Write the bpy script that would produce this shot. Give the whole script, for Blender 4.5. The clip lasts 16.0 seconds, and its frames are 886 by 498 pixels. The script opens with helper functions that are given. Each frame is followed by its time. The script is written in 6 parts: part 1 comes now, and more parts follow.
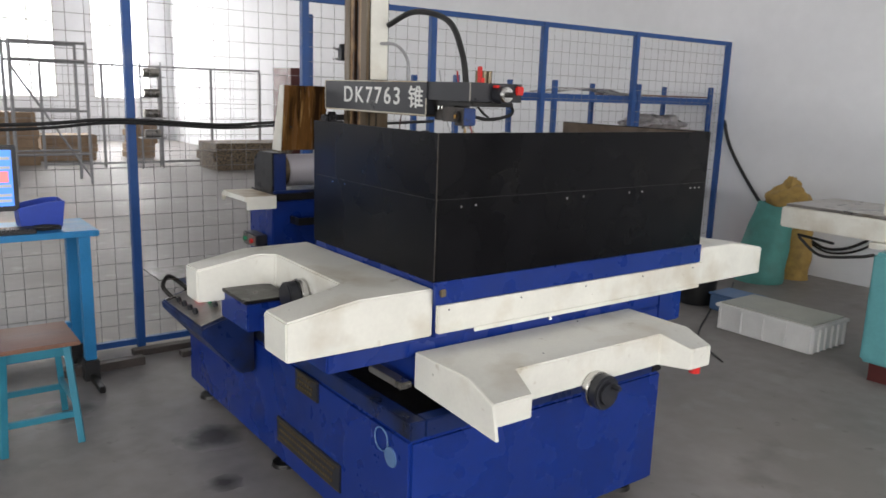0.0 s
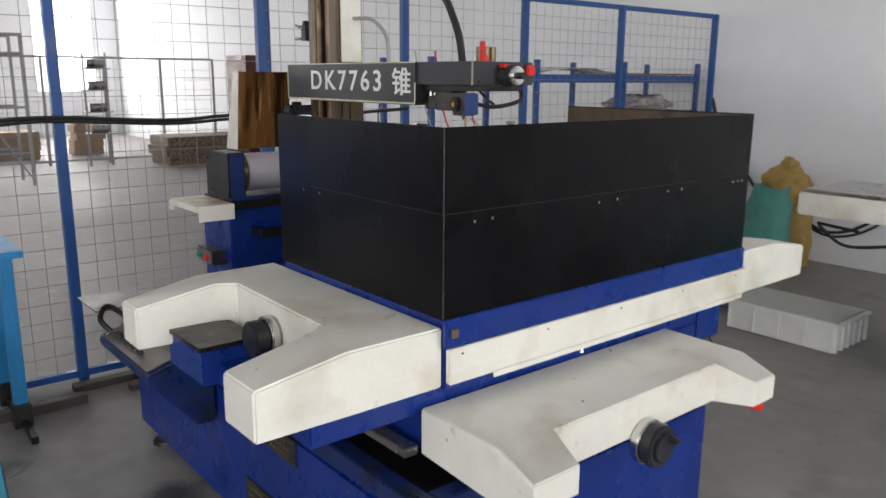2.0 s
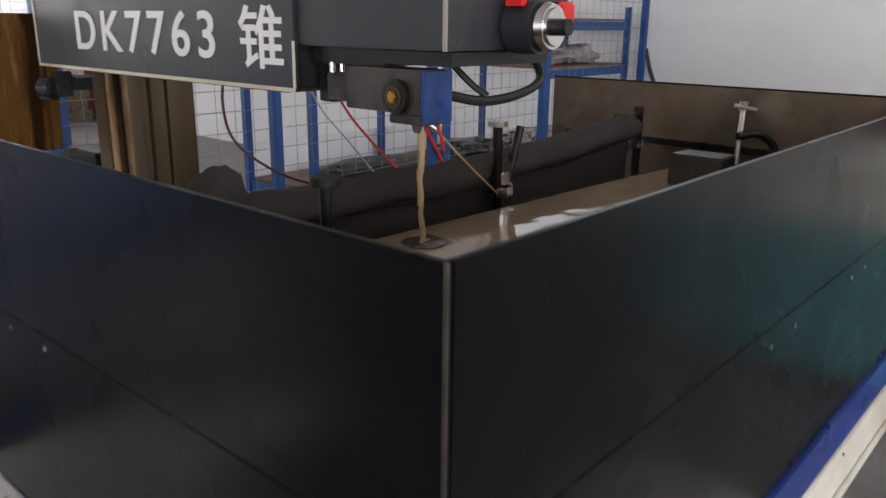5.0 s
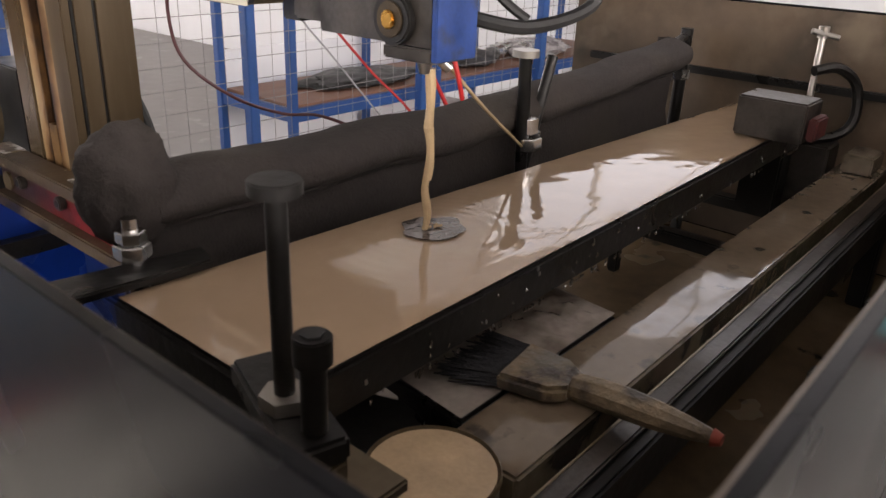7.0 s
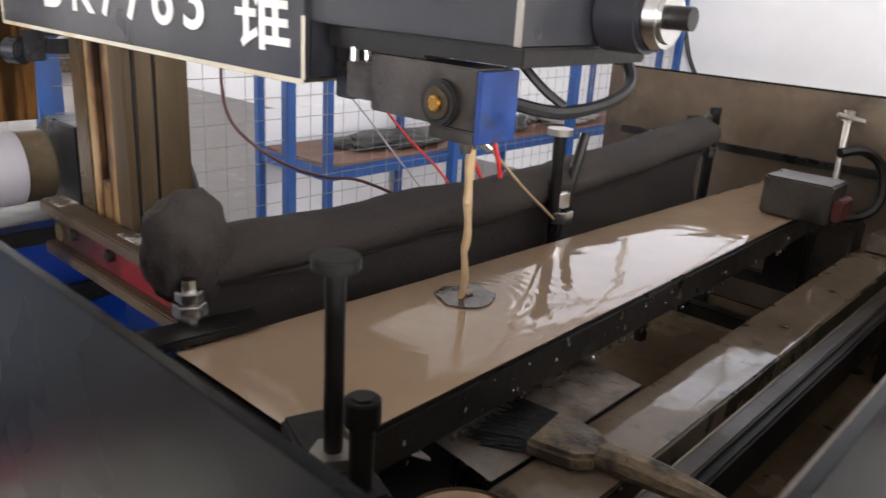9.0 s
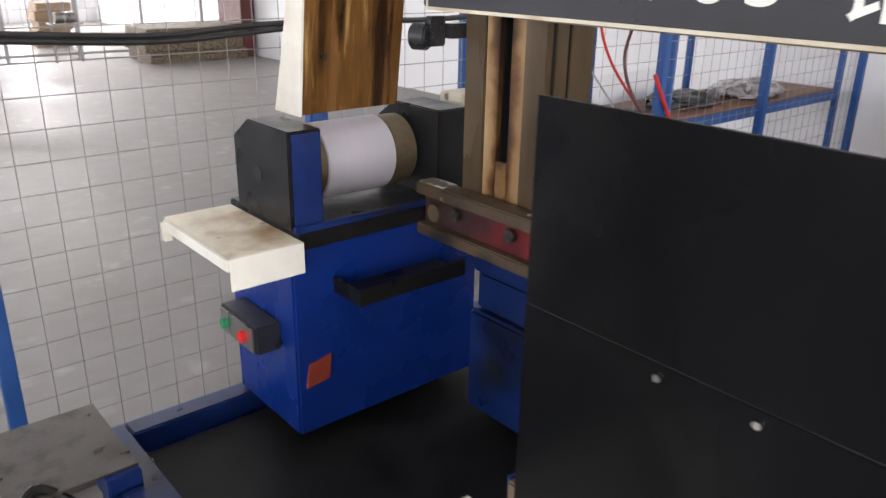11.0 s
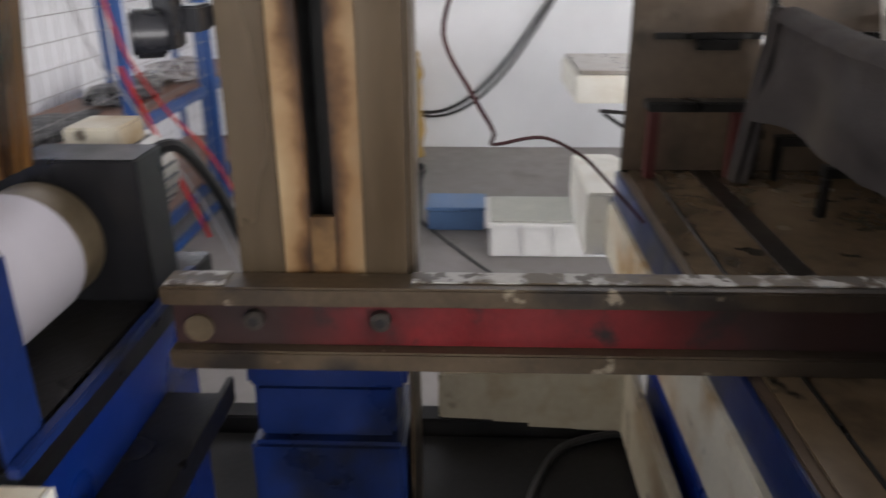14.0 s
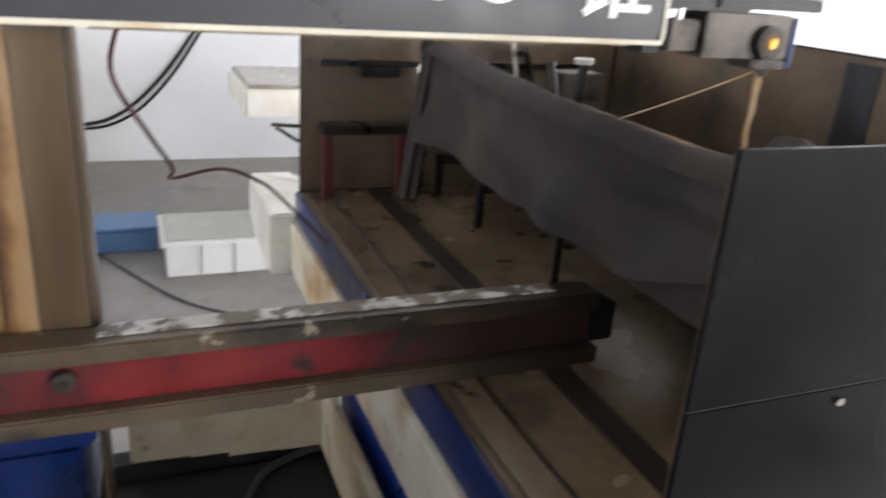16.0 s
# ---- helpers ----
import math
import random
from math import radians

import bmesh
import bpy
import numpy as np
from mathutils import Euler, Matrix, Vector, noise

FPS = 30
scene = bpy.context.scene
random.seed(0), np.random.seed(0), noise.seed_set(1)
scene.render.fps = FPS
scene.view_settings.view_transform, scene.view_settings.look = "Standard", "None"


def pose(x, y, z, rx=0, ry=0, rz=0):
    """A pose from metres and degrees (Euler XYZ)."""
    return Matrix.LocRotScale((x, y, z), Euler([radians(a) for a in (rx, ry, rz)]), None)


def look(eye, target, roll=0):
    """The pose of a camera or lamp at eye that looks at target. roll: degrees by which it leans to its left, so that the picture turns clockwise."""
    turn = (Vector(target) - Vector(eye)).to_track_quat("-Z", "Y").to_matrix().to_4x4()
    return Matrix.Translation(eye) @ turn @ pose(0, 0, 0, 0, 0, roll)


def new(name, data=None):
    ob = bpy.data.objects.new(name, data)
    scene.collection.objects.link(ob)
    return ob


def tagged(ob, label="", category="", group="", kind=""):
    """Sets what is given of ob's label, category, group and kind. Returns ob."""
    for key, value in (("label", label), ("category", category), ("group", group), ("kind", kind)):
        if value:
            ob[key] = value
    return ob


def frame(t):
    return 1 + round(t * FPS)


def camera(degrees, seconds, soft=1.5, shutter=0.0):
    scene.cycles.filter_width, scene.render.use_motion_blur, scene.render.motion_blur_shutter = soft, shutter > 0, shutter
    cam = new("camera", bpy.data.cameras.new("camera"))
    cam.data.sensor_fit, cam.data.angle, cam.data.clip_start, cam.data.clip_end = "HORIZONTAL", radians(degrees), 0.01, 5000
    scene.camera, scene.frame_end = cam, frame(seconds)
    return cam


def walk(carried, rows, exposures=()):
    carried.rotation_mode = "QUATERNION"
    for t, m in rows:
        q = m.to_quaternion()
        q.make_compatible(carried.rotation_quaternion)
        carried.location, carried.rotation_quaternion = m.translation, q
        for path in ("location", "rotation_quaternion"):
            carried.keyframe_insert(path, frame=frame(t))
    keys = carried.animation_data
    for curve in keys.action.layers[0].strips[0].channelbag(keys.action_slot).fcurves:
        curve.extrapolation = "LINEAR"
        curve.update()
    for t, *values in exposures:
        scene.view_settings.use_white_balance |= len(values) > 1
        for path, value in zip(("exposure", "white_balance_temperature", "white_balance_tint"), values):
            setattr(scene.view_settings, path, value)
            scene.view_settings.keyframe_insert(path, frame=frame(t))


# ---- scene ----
cam = camera(59.7, 16.0, soft=1.4, shutter=0.5)
cam.data.dof.use_dof, cam.data.dof.focus_distance, cam.data.dof.aperture_fstop = True, 1.3, 16.0
PATH = [
    (0, (-1.524, -2.088, 1.694), (-0.351, -0.517, 1.297), 1.9),
    (0.5, (-1.513, -2.074, 1.68), (-0.37, -0.479, 1.291), 2.1),
    (1, (-1.464, -1.931, 1.68), (-0.254, -0.391, 1.274), 1.7),
    (1.5, (-1.414, -1.724, 1.695), (-0.13, -0.243, 1.294), -0.8),
    (2, (-1.256, -1.521, 1.685), (-0.014, -0.015, 1.252), 0.4),
    (2.5, (-1.021, -1.341, 1.691), (0.195, 0.188, 1.264), 1.9),
    (3, (-0.829, -1.087, 1.681), (0.481, 0.355, 1.226), 2.3),
    (3.2, (-0.777, -0.991, 1.694), (0.546, 0.445, 1.26), 0.4),
    (5.3, (-0.244, -0.208, 1.699), (1.202, 1.048, 1.125), 1.0),
    (5.5, (-0.19, -0.168, 1.708), (1.2, 1.14, 1.111), 1.8),
    (6, (-0.108, -0.088, 1.691), (1.295, 1.146, 0.976), 2.1),
    (6.5, (-0.094, -0.05, 1.69), (1.323, 1.14, 0.93), 2.2),
    (7, (-0.093, -0.034, 1.684), (1.325, 1.139, 0.899), 2.4),
    (7.5, (-0.095, -0.033, 1.685), (1.319, 1.145, 0.902), 2.6),
    (8, (-0.098, -0.042, 1.69), (1.318, 1.149, 0.929), 2.7),
    (8.5, (-0.111, -0.045, 1.704), (1.311, 1.182, 1.015), 2.9),
    (9, (-0.129, -0.049, 1.709), (1.281, 1.214, 1.063), 3.6),
    (9.5, (-0.201, -0.022, 1.71), (1.057, 1.384, 1.046), 4.9),
    (9.7, (-0.27, 0.029, 1.702), (0.994, 1.451, 1.085), 5.7),
    (10, (-0.401, 0.107, 1.689), (0.785, 1.598, 1.081), 3.3),
    (10.2, (-0.498, 0.146, 1.696), (0.655, 1.643, 1.039), 2.4),
    (12.3, (-0.623, 0.802, 1.657), (0.88, 1.915, 0.946), 0.1),
    (12.5, (-0.643, 0.855, 1.654), (0.92, 1.873, 0.933), 1.1),
    (13, (-0.578, 1.026, 1.638), (1.05, 1.952, 0.936), 0.1),
    (13.5, (-0.492, 1.145, 1.629), (1.248, 1.775, 0.87), 2.8),
    (14, (-0.416, 1.285, 1.627), (1.441, 1.363, 0.889), -0.4),
    (14.5, (-0.392, 1.317, 1.643), (1.431, 1.046, 0.866), 2.6),
    (15, (-0.393, 1.317, 1.641), (1.391, 0.917, 0.83), 3.8),
    (15.5, (-0.409, 1.332, 1.648), (1.359, 0.839, 0.853), 4.5),
    (16, (-0.434, 1.306, 1.678), (1.293, 0.582, 0.976), 4.2),
]
EXPO = [(0.0, -0.26, 6500, 11), (1.5, -0.26, 6500, 11), (3.2, -0.4, 6400, 10), (5.3, -0.15, 6600, 15), (5.6, 0.0, 6700, 17), (6.1, 0.42, 6900, 19), (6.6, 0.62, 7100, 19), (7.5, 0.82, 7000, 17), (8.5, 0.87, 6800, 16), (9.2, 0.8, 6600, 14),
        (10.0, 0.72, 6600, 14), (12.3, 0.80, 6500, 14), (13.2, 0.60, 6500, 13), (14.2, 0.5, 6550, 14), (15.3, 0.56, 6350, 14), (16.0, 1.0, 6400, 12)]
walk(cam, [(t, look(eye, target, roll)) for t, eye, target, roll in PATH], EXPO)

# ---- light ----
world = bpy.data.worlds.new("sky")
scene.world = world
world.use_nodes = True
wn = world.node_tree.nodes
sky = wn.new("ShaderNodeTexSky")
sky.sky_type, sky.sun_disc = "NISHITA", False
sky.sun_elevation, sky.sun_rotation = radians(40), radians(150)
world.node_tree.links.new(sky.outputs[0], wn["Background"].inputs[0])
wn["Background"].inputs[1].default_value = 0.1


def window_light(name, m, w, h, watts, color=(1.0, 0.98, 0.96)):
    lamp = bpy.data.lights.new(name, "AREA")
    lamp.shape, lamp.size, lamp.size_y, lamp.energy, lamp.color = "RECTANGLE", w, h, watts, color
    ob = new(name, lamp)
    ob.matrix_world = m
    return ob


# the hall: windows in the far wall, in the wall behind and in the west wall
HX0, HX1, HY0, HY1, HZ = -9.0, 6.05, -7.0, 22.0, 5.6
WIN_N = [(-5.5, -3.3), (-2.2, 0.0), (0.9, 2.87), (3.8, 5.4)]
WIN_S = [(-7.8, -4.6), (-3.4, -0.2), (1.0, 4.2)]
# zero sill: an unseen doorway, added to throw light on the left panel
SILL_W = [0.0] + [1.15] * 5
WIN_E = [(1.0, 4.4)]
WIN_W = [(-5.6, -2.4), (-1.2, 2.0), (3.2, 6.4), (7.6, 10.8), (12.0, 15.2), (16.4, 19.6)]
for a, b in WIN_N:
    window_light("window_light_north", look(((a + b) / 2, HY1 + 0.10, 2.75), ((a + b) / 2, 0, 2.75)), b - a, 3.1, 300)
for a, b in WIN_S:
    window_light("window_light_south", look(((a + b) / 2, HY0 - 0.10, 2.6), ((a + b) / 2, 0, 2.6)), b - a, 2.9, 225)
for a, b in WIN_E:
    window_light("window_light_east", look((HX1 + 0.10, (a + b) / 2, 3.725), (0, (a + b) / 2, 3.725)), b - a, 1.75, 21)
# the added doorway gets a far stronger lamp than the windows
for (a, b), sill in zip(WIN_W, SILL_W):
    mid = (sill + 4.05) / 2
    window_light("window_light_west", look((HX0 - 0.10, (a + b) / 2, mid), (0, (a + b) / 2, mid)), b - a, 4.05 - sill, 58 if sill else 290)


# ---- materials ----
def mat(name, color, rough=0.5, metal=0.0, var=0.15, scale=6.0, bump=0.05, bscale=80.0, stain=None, spec=0.5, coat=0.0, rvar=0.12, stretch=(1, 1, 1)):
    """stain: (colour, scale, low, high) blends a second colour in by a noise."""
    m = bpy.data.materials.new(name)
    m.use_nodes = True
    nt = m.node_tree
    b = nt.nodes["Principled BSDF"]
    b.inputs["Metallic"].default_value = metal
    b.inputs["Specular IOR Level"].default_value = spec
    b.inputs["Coat Weight"].default_value = coat
    co = nt.nodes.new("ShaderNodeTexCoord")
    mp = nt.nodes.new("ShaderNodeMapping")
    mp.inputs["Scale"].default_value = stretch
    nt.links.new(co.outputs["Object"], mp.inputs["Vector"])

    def noise_tex(s, d=4.0):
        n = nt.nodes.new("ShaderNodeTexNoise")
        n.inputs["Scale"].default_value, n.inputs["Detail"].default_value = s, d
        nt.links.new(mp.outputs["Vector"], n.inputs["Vector"])
        return n

    def ramp(src, lo, hi, a, c):
        r = nt.nodes.new("ShaderNodeMapRange")
        r.inputs["From Min"].default_value, r.inputs["From Max"].default_value = lo, hi
        r.inputs["To Min"].default_value, r.inputs["To Max"].default_value = a, c
        nt.links.new(src, r.inputs["Value"])
        return r.outputs["Result"]

    n1, n2 = noise_tex(scale), noise_tex(scale * 9, 3.0)
    add = nt.nodes.new("ShaderNodeMath")
    add.operation = "ADD"
    nt.links.new(ramp(n1.outputs["Fac"], 0.3, 0.7, 1 - var, 1 + var), add.inputs[0])
    nt.links.new(ramp(n2.outputs["Fac"], 0.3, 0.7, -var * 0.4, var * 0.4), add.inputs[1])
    mul = nt.nodes.new("ShaderNodeMix")
    mul.data_type, mul.blend_type = "RGBA", "MULTIPLY"
    mul.inputs["Factor"].default_value = 1.0
    mul.inputs["A"].default_value = (*color, 1)
    nt.links.new(add.outputs[0], mul.inputs["B"])
    out = mul.outputs["Result"]
    for c, s, lo, hi in (stain or []):
        mx = nt.nodes.new("ShaderNodeMix")
        mx.data_type = "RGBA"
        mx.inputs["B"].default_value = (*c, 1)
        nt.links.new(out, mx.inputs["A"])
        nt.links.new(ramp(noise_tex(s, 6.0).outputs["Fac"], lo, hi, 0, 1), mx.inputs["Factor"])
        out = mx.outputs["Result"]
    nt.links.new(out, b.inputs["Base Color"])
    nt.links.new(ramp(n1.outputs["Fac"], 0.3, 0.7, max(rough - rvar, 0.02), min(rough + rvar, 1)), b.inputs["Roughness"])
    if bump:
        bp = nt.nodes.new("ShaderNodeBump")
        bp.inputs["Strength"].default_value, bp.inputs["Distance"].default_value = bump, 0.004
        nt.links.new(noise_tex(bscale, 4.0).outputs["Fac"], bp.inputs["Height"])
        nt.links.new(bp.outputs["Normal"], b.inputs["Normal"])
    return m


def tint_along_y(m, lo, hi, most, color, mid=1.4855, ragged=0.035, outside=False):
    """Blends a colour in along y, from a middle line (the slot's oil stain) or away from it."""
    nt = m.node_tree
    b = nt.nodes["Principled BSDF"]
    old = b.inputs["Base Color"].links[0].from_socket
    co, sep = nt.nodes.new("ShaderNodeTexCoord"), nt.nodes.new("ShaderNodeSeparateXYZ")
    nt.links.new(co.outputs["Object"], sep.inputs[0])
    sub, ab, nz, add = (nt.nodes.new("ShaderNodeMath") for _ in range(4))
    sub.operation, sub.inputs[1].default_value = "SUBTRACT", mid
    ab.operation, add.operation, nz.operation = "ABSOLUTE", "ADD", "MULTIPLY"
    tex = nt.nodes.new("ShaderNodeTexNoise")
    tex.inputs["Scale"].default_value, tex.inputs["Detail"].default_value = 14, 5
    nt.links.new(co.outputs["Object"], tex.inputs["Vector"])
    nz.inputs[1].default_value = ragged
    nt.links.new(sep.outputs["Y"], sub.inputs[0])
    nt.links.new(sub.outputs[0], ab.inputs[0])
    nt.links.new(tex.outputs["Fac"], nz.inputs[0])
    nt.links.new(ab.outputs[0], add.inputs[0])
    nt.links.new(nz.outputs[0], add.inputs[1])
    rg = nt.nodes.new("ShaderNodeMapRange")
    rg.inputs["From Min"].default_value, rg.inputs["From Max"].default_value = lo, hi
    rg.inputs["To Min"].default_value, rg.inputs["To Max"].default_value = (0.0, most) if outside else (most, 0.0)
    nt.links.new(add.outputs[0], rg.inputs["Value"])
    mx = nt.nodes.new("ShaderNodeMix")
    mx.data_type = "RGBA"
    mx.inputs["B"].default_value = (*color, 1)
    nt.links.new(old, mx.inputs["A"])
    nt.links.new(rg.outputs["Result"], mx.inputs["Factor"])
    nt.links.new(mx.outputs["Result"], b.inputs["Base Color"])
    return m


def glow(name, color, strength):
    m = bpy.data.materials.new(name)
    m.use_nodes = True
    b = m.node_tree.nodes["Principled BSDF"]
    b.inputs["Base Color"].default_value = (*color, 1)
    b.inputs["Emission Color"].default_value = (*color, 1)
    b.inputs["Emission Strength"].default_value = strength
    return m


CONCRETE = mat("concrete_floor", (0.222, 0.206, 0.196), 0.6, var=0.24, scale=0.9, bump=0.12, bscale=40, stain=[((0.2, 0.185, 0.17), 0.7, 0.5, 0.72), ((0.12, 0.11, 0.10), 1.7, 0.6, 0.8), ((0.26, 0.25, 0.235), 4.3, 0.58, 0.78), ((0.11, 0.10, 0.09), 9, 0.66, 0.8)])
PALE_CONCRETE = mat("pale_concrete_floor", (0.228, 0.215, 0.207), 0.6, var=0.14, scale=0.7, bump=0.12, bscale=40, stain=[((0.20, 0.185, 0.175), 1.3, 0.55, 0.8), ((0.36, 0.345, 0.335), 4.3, 0.6, 0.8)])
PLASTER = mat("white_plaster", (0.80, 0.81, 0.83), 0.8, var=0.04, scale=0.8, bump=0.1, bscale=25)
CEIL = mat("ceiling_panel", (0.55, 0.55, 0.55), 0.8, var=0.05, scale=1.0, bump=0.05)
CREAM = mat("cream_paint", (0.74, 0.73, 0.66), 0.42, var=0.05, scale=7, bump=0.08, bscale=120, stain=[((0.55, 0.50, 0.40), 4, 0.52, 0.75), ((0.40, 0.34, 0.24), 12, 0.66, 0.8), ((0.20, 0.17, 0.12), 28, 0.73, 0.78)])
CREAM_OLD = mat("stained_cream_paint", (0.60, 0.56, 0.45), 0.5, var=0.1, scale=9, bump=0.1, bscale=110, stain=[((0.34, 0.20, 0.06), 5, 0.5, 0.7), ((0.1, 0.08, 0.06), 17, 0.66, 0.74)])
BLUE = mat("blue_enamel", (0.004, 0.027, 0.205), 0.3, var=0.12, scale=5, bump=0.06, bscale=60, stain=[((0.004, 0.018, 0.12), 2.5, 0.5, 0.9), ((0.006, 0.010, 0.05), 9, 0.70, 0.9)])
DARKBLUE = mat("dirty_blue_enamel", (0.005, 0.019, 0.10), 0.35, var=0.2, scale=8, bump=0.1, bscale=90, stain=[((0.008, 0.01, 0.018), 5, 0.5, 0.68)])
FENCE_BLUE = mat("fence_blue_paint", (0.012, 0.066, 0.235), 0.45, var=0.12, scale=8, bump=0.08)
TEAL = mat("teal_paint", (0.12, 0.36, 0.38), 0.5, var=0.1, scale=5, bump=0.05)
DESK_BLUE = mat("desk_blue_paint", (0.015, 0.20, 0.45), 0.45, var=0.1, scale=6, bump=0.05)
BLACK_SHEET = mat("black_painted_sheet", (0.0032, 0.0032, 0.0042), 0.28, spec=0.13, var=0.3, scale=3, bump=0.03, bscale=30, rvar=0.08, stain=[((0.010, 0.0095, 0.009), 4, 0.55, 0.8)])
TANK_IN = mat("silt_coated_steel", (0.14, 0.098, 0.064), 0.42, var=0.3, scale=4, bump=0.15, bscale=70, stain=[((0.045, 0.034, 0.024), 4, 0.45, 0.68), ((0.17, 0.13, 0.09), 7, 0.6, 0.75)])
MURK = mat("murky_shallow_water", (0.13, 0.092, 0.055), 0.24, var=0.3, scale=4, bump=0.1, bscale=30, rvar=0.05, stain=[((0.05, 0.037, 0.024), 5, 0.54, 0.70), ((0.20, 0.145, 0.09), 6, 0.55, 0.75), ((0.022, 0.017, 0.012), 15, 0.64, 0.70)])
HEAD_STEEL = mat("greasy_dark_steel", (0.075, 0.066, 0.058), 0.38, 0.55, var=0.25, scale=20, bump=0.12, bscale=120, stain=[((0.03, 0.025, 0.02), 16, 0.5, 0.66)])
COLUMN_STEEL = mat("oil_dulled_steel", (0.135, 0.098, 0.060), 0.34, 0.4, var=0.24, scale=5, bump=0.04, bscale=150, stretch=(1, 1, 0.15), stain=[((0.075, 0.048, 0.022), 9, 0.45, 0.7), ((0.22, 0.19, 0.15), 14, 0.58, 0.74)])
BEAM_WATER = mat("running_silty_water", (0.17, 0.128, 0.09), 0.06, var=0.2, scale=9, bump=0.02, bscale=34, rvar=0.04, stain=[((0.10, 0.075, 0.05), 9, 0.5, 0.7), ((0.06, 0.048, 0.037), 26, 0.6, 0.68)])
# pale base colour stands in for the silvery reflection on the ripples
RIPPLE_SHEEN = mat("silty_water_painted_sheen", (0.38, 0.33, 0.29), 0.12, 0.25, var=0.2, scale=14, bump=0.05, bscale=60, rvar=0.05, stain=[((0.15, 0.115, 0.085), 12, 0.5, 0.68)])
HEAD_BLUE = mat("oil_dulled_blue", (0.010, 0.040, 0.17), 0.42, var=0.25, scale=30, bump=0.1, bscale=90, stain=[((0.02, 0.025, 0.05), 34, 0.52, 0.66)])
GRIMY = mat("grimy_brown_iron", (0.085, 0.060, 0.036), 0.42, 0.2, var=0.3, scale=9, bump=0.15, bscale=70, stain=[((0.025, 0.02, 0.016), 7, 0.48, 0.62), ((0.30, 0.25, 0.18), 26, 0.66, 0.72)])
# near black away from a middle line along y
tint_along_y(GRIMY, 0.40, 0.66, 0.85, (0.02, 0.015, 0.012), mid=1.35, ragged=0.2, outside=True)
WET_STEEL = mat("wet_dirty_steel", (0.16, 0.128, 0.09), 0.12, 0.1, var=0.3, scale=8, bump=0.25, bscale=45, stain=[((0.05, 0.042, 0.034), 16, 0.54, 0.66)])
BLACK_IRON = mat("oily_black_iron", (0.02, 0.019, 0.018), 0.35, 0.5, var=0.3, scale=12, bump=0.15, bscale=90)
BLACK_PAINT = mat("satin_black_paint", (0.022, 0.023, 0.028), 0.38, var=0.15, scale=7, bump=0.06, bscale=100)
GREY_STEEL = mat("ground_steel", (0.36, 0.34, 0.31), 0.32, 0.85, var=0.12, scale=5, bump=0.04, bscale=150, stretch=(1, 1, 0.1), stain=[((0.20, 0.15, 0.09), 5, 0.56, 0.8)])
RUST_STEEL = mat("oil_browned_steel", (0.42, 0.31, 0.175), 0.4, 0.1, var=0.2, scale=4, bump=0.05, bscale=120, stretch=(1, 1, 0.25), stain=[((0.17, 0.085, 0.025), 5, 0.5, 0.72)])
tint_along_y(RUST_STEEL, 0.054, 0.102, 0.95, (0.22, 0.10, 0.026), ragged=0.06)
tint_along_y(RUST_STEEL, 0.045, 0.070, 0.97, (0.03, 0.013, 0.005), ragged=0.06)
BROWN_OIL = mat("oil_stained_sheet", (0.13, 0.06, 0.017), 0.24, 0.0, var=0.35, scale=14, bump=0.08, bscale=60, stretch=(1.6, 1, 0.10), stain=[((0.028, 0.013, 0.005), 13, 0.47, 0.56), ((0.36, 0.22, 0.08), 18, 0.58, 0.68)])
RED_PAINT = mat("red_paint", (0.155, 0.008, 0.010), 0.4, var=0.25, scale=8, bump=0.15, stain=[((0.05, 0.006, 0.007), 6, 0.5, 0.66), ((0.015, 0.012, 0.011), 14, 0.58, 0.68)])
# the red turns near black towards both ends of the web
tint_along_y(RED_PAINT, 0.20, 0.36, 0.93, (0.022, 0.015, 0.013), mid=1.23, ragged=0.10, outside=True)
FADED_RED = mat("faded_red_paint", (0.28, 0.05, 0.03), 0.5, var=0.15, bump=0.1)
CHROME = mat("bright_steel", (0.62, 0.61, 0.59), 0.22, 1.0, var=0.08, scale=15, bump=0.02)
DRUM_STEEL = mat("wound_wire", (0.50, 0.48, 0.52), 0.55, 0.3, var=0.05, scale=6, bump=0.05, bscale=400, stretch=(1, 0.02, 0.02))
BRASS = mat("oily_brass", (0.55, 0.30, 0.07), 0.3, 0.9, var=0.15, scale=30, bump=0.03)
BRONZE = mat("worn_bronze_ring", (0.17, 0.13, 0.08), 0.38, 0.55, var=0.25, scale=12, bump=0.06, stain=[((0.05, 0.035, 0.02), 6, 0.48, 0.7)])
CLOTH = mat("grey_cloth", (0.043, 0.037, 0.035), 0.9, var=0.2, scale=10, bump=0.4, bscale=260, spec=0.2, stain=[((0.062, 0.052, 0.042), 4, 0.5, 0.75)])
FILM = mat("silty_water_film", (0.34, 0.242, 0.162), 0.045, var=0.06, scale=5, bump=0.03, bscale=22, rvar=0.04, stain=[((0.40, 0.31, 0.21), 8, 0.55, 0.75)])
STREAM = mat("silty_water", (0.50, 0.36, 0.21), 0.12, var=0.1, scale=60, bump=0.25, bscale=140, rvar=0.05)
POOL = mat("dark_water_eddy", (0.075, 0.06, 0.052), 0.06, var=0.3, scale=30, bump=0.2, bscale=60, rvar=0.03)
RUBBER = mat("black_rubber", (0.012, 0.012, 0.012), 0.5, var=0.2, scale=20, bump=0.05)
RED_CABLE = mat("red_cable", (0.45, 0.02, 0.02), 0.45, var=0.1, bump=0)
RED_PLASTIC = mat("red_plastic", (0.62, 0.015, 0.012), 0.4, var=0.08, bump=0.05)
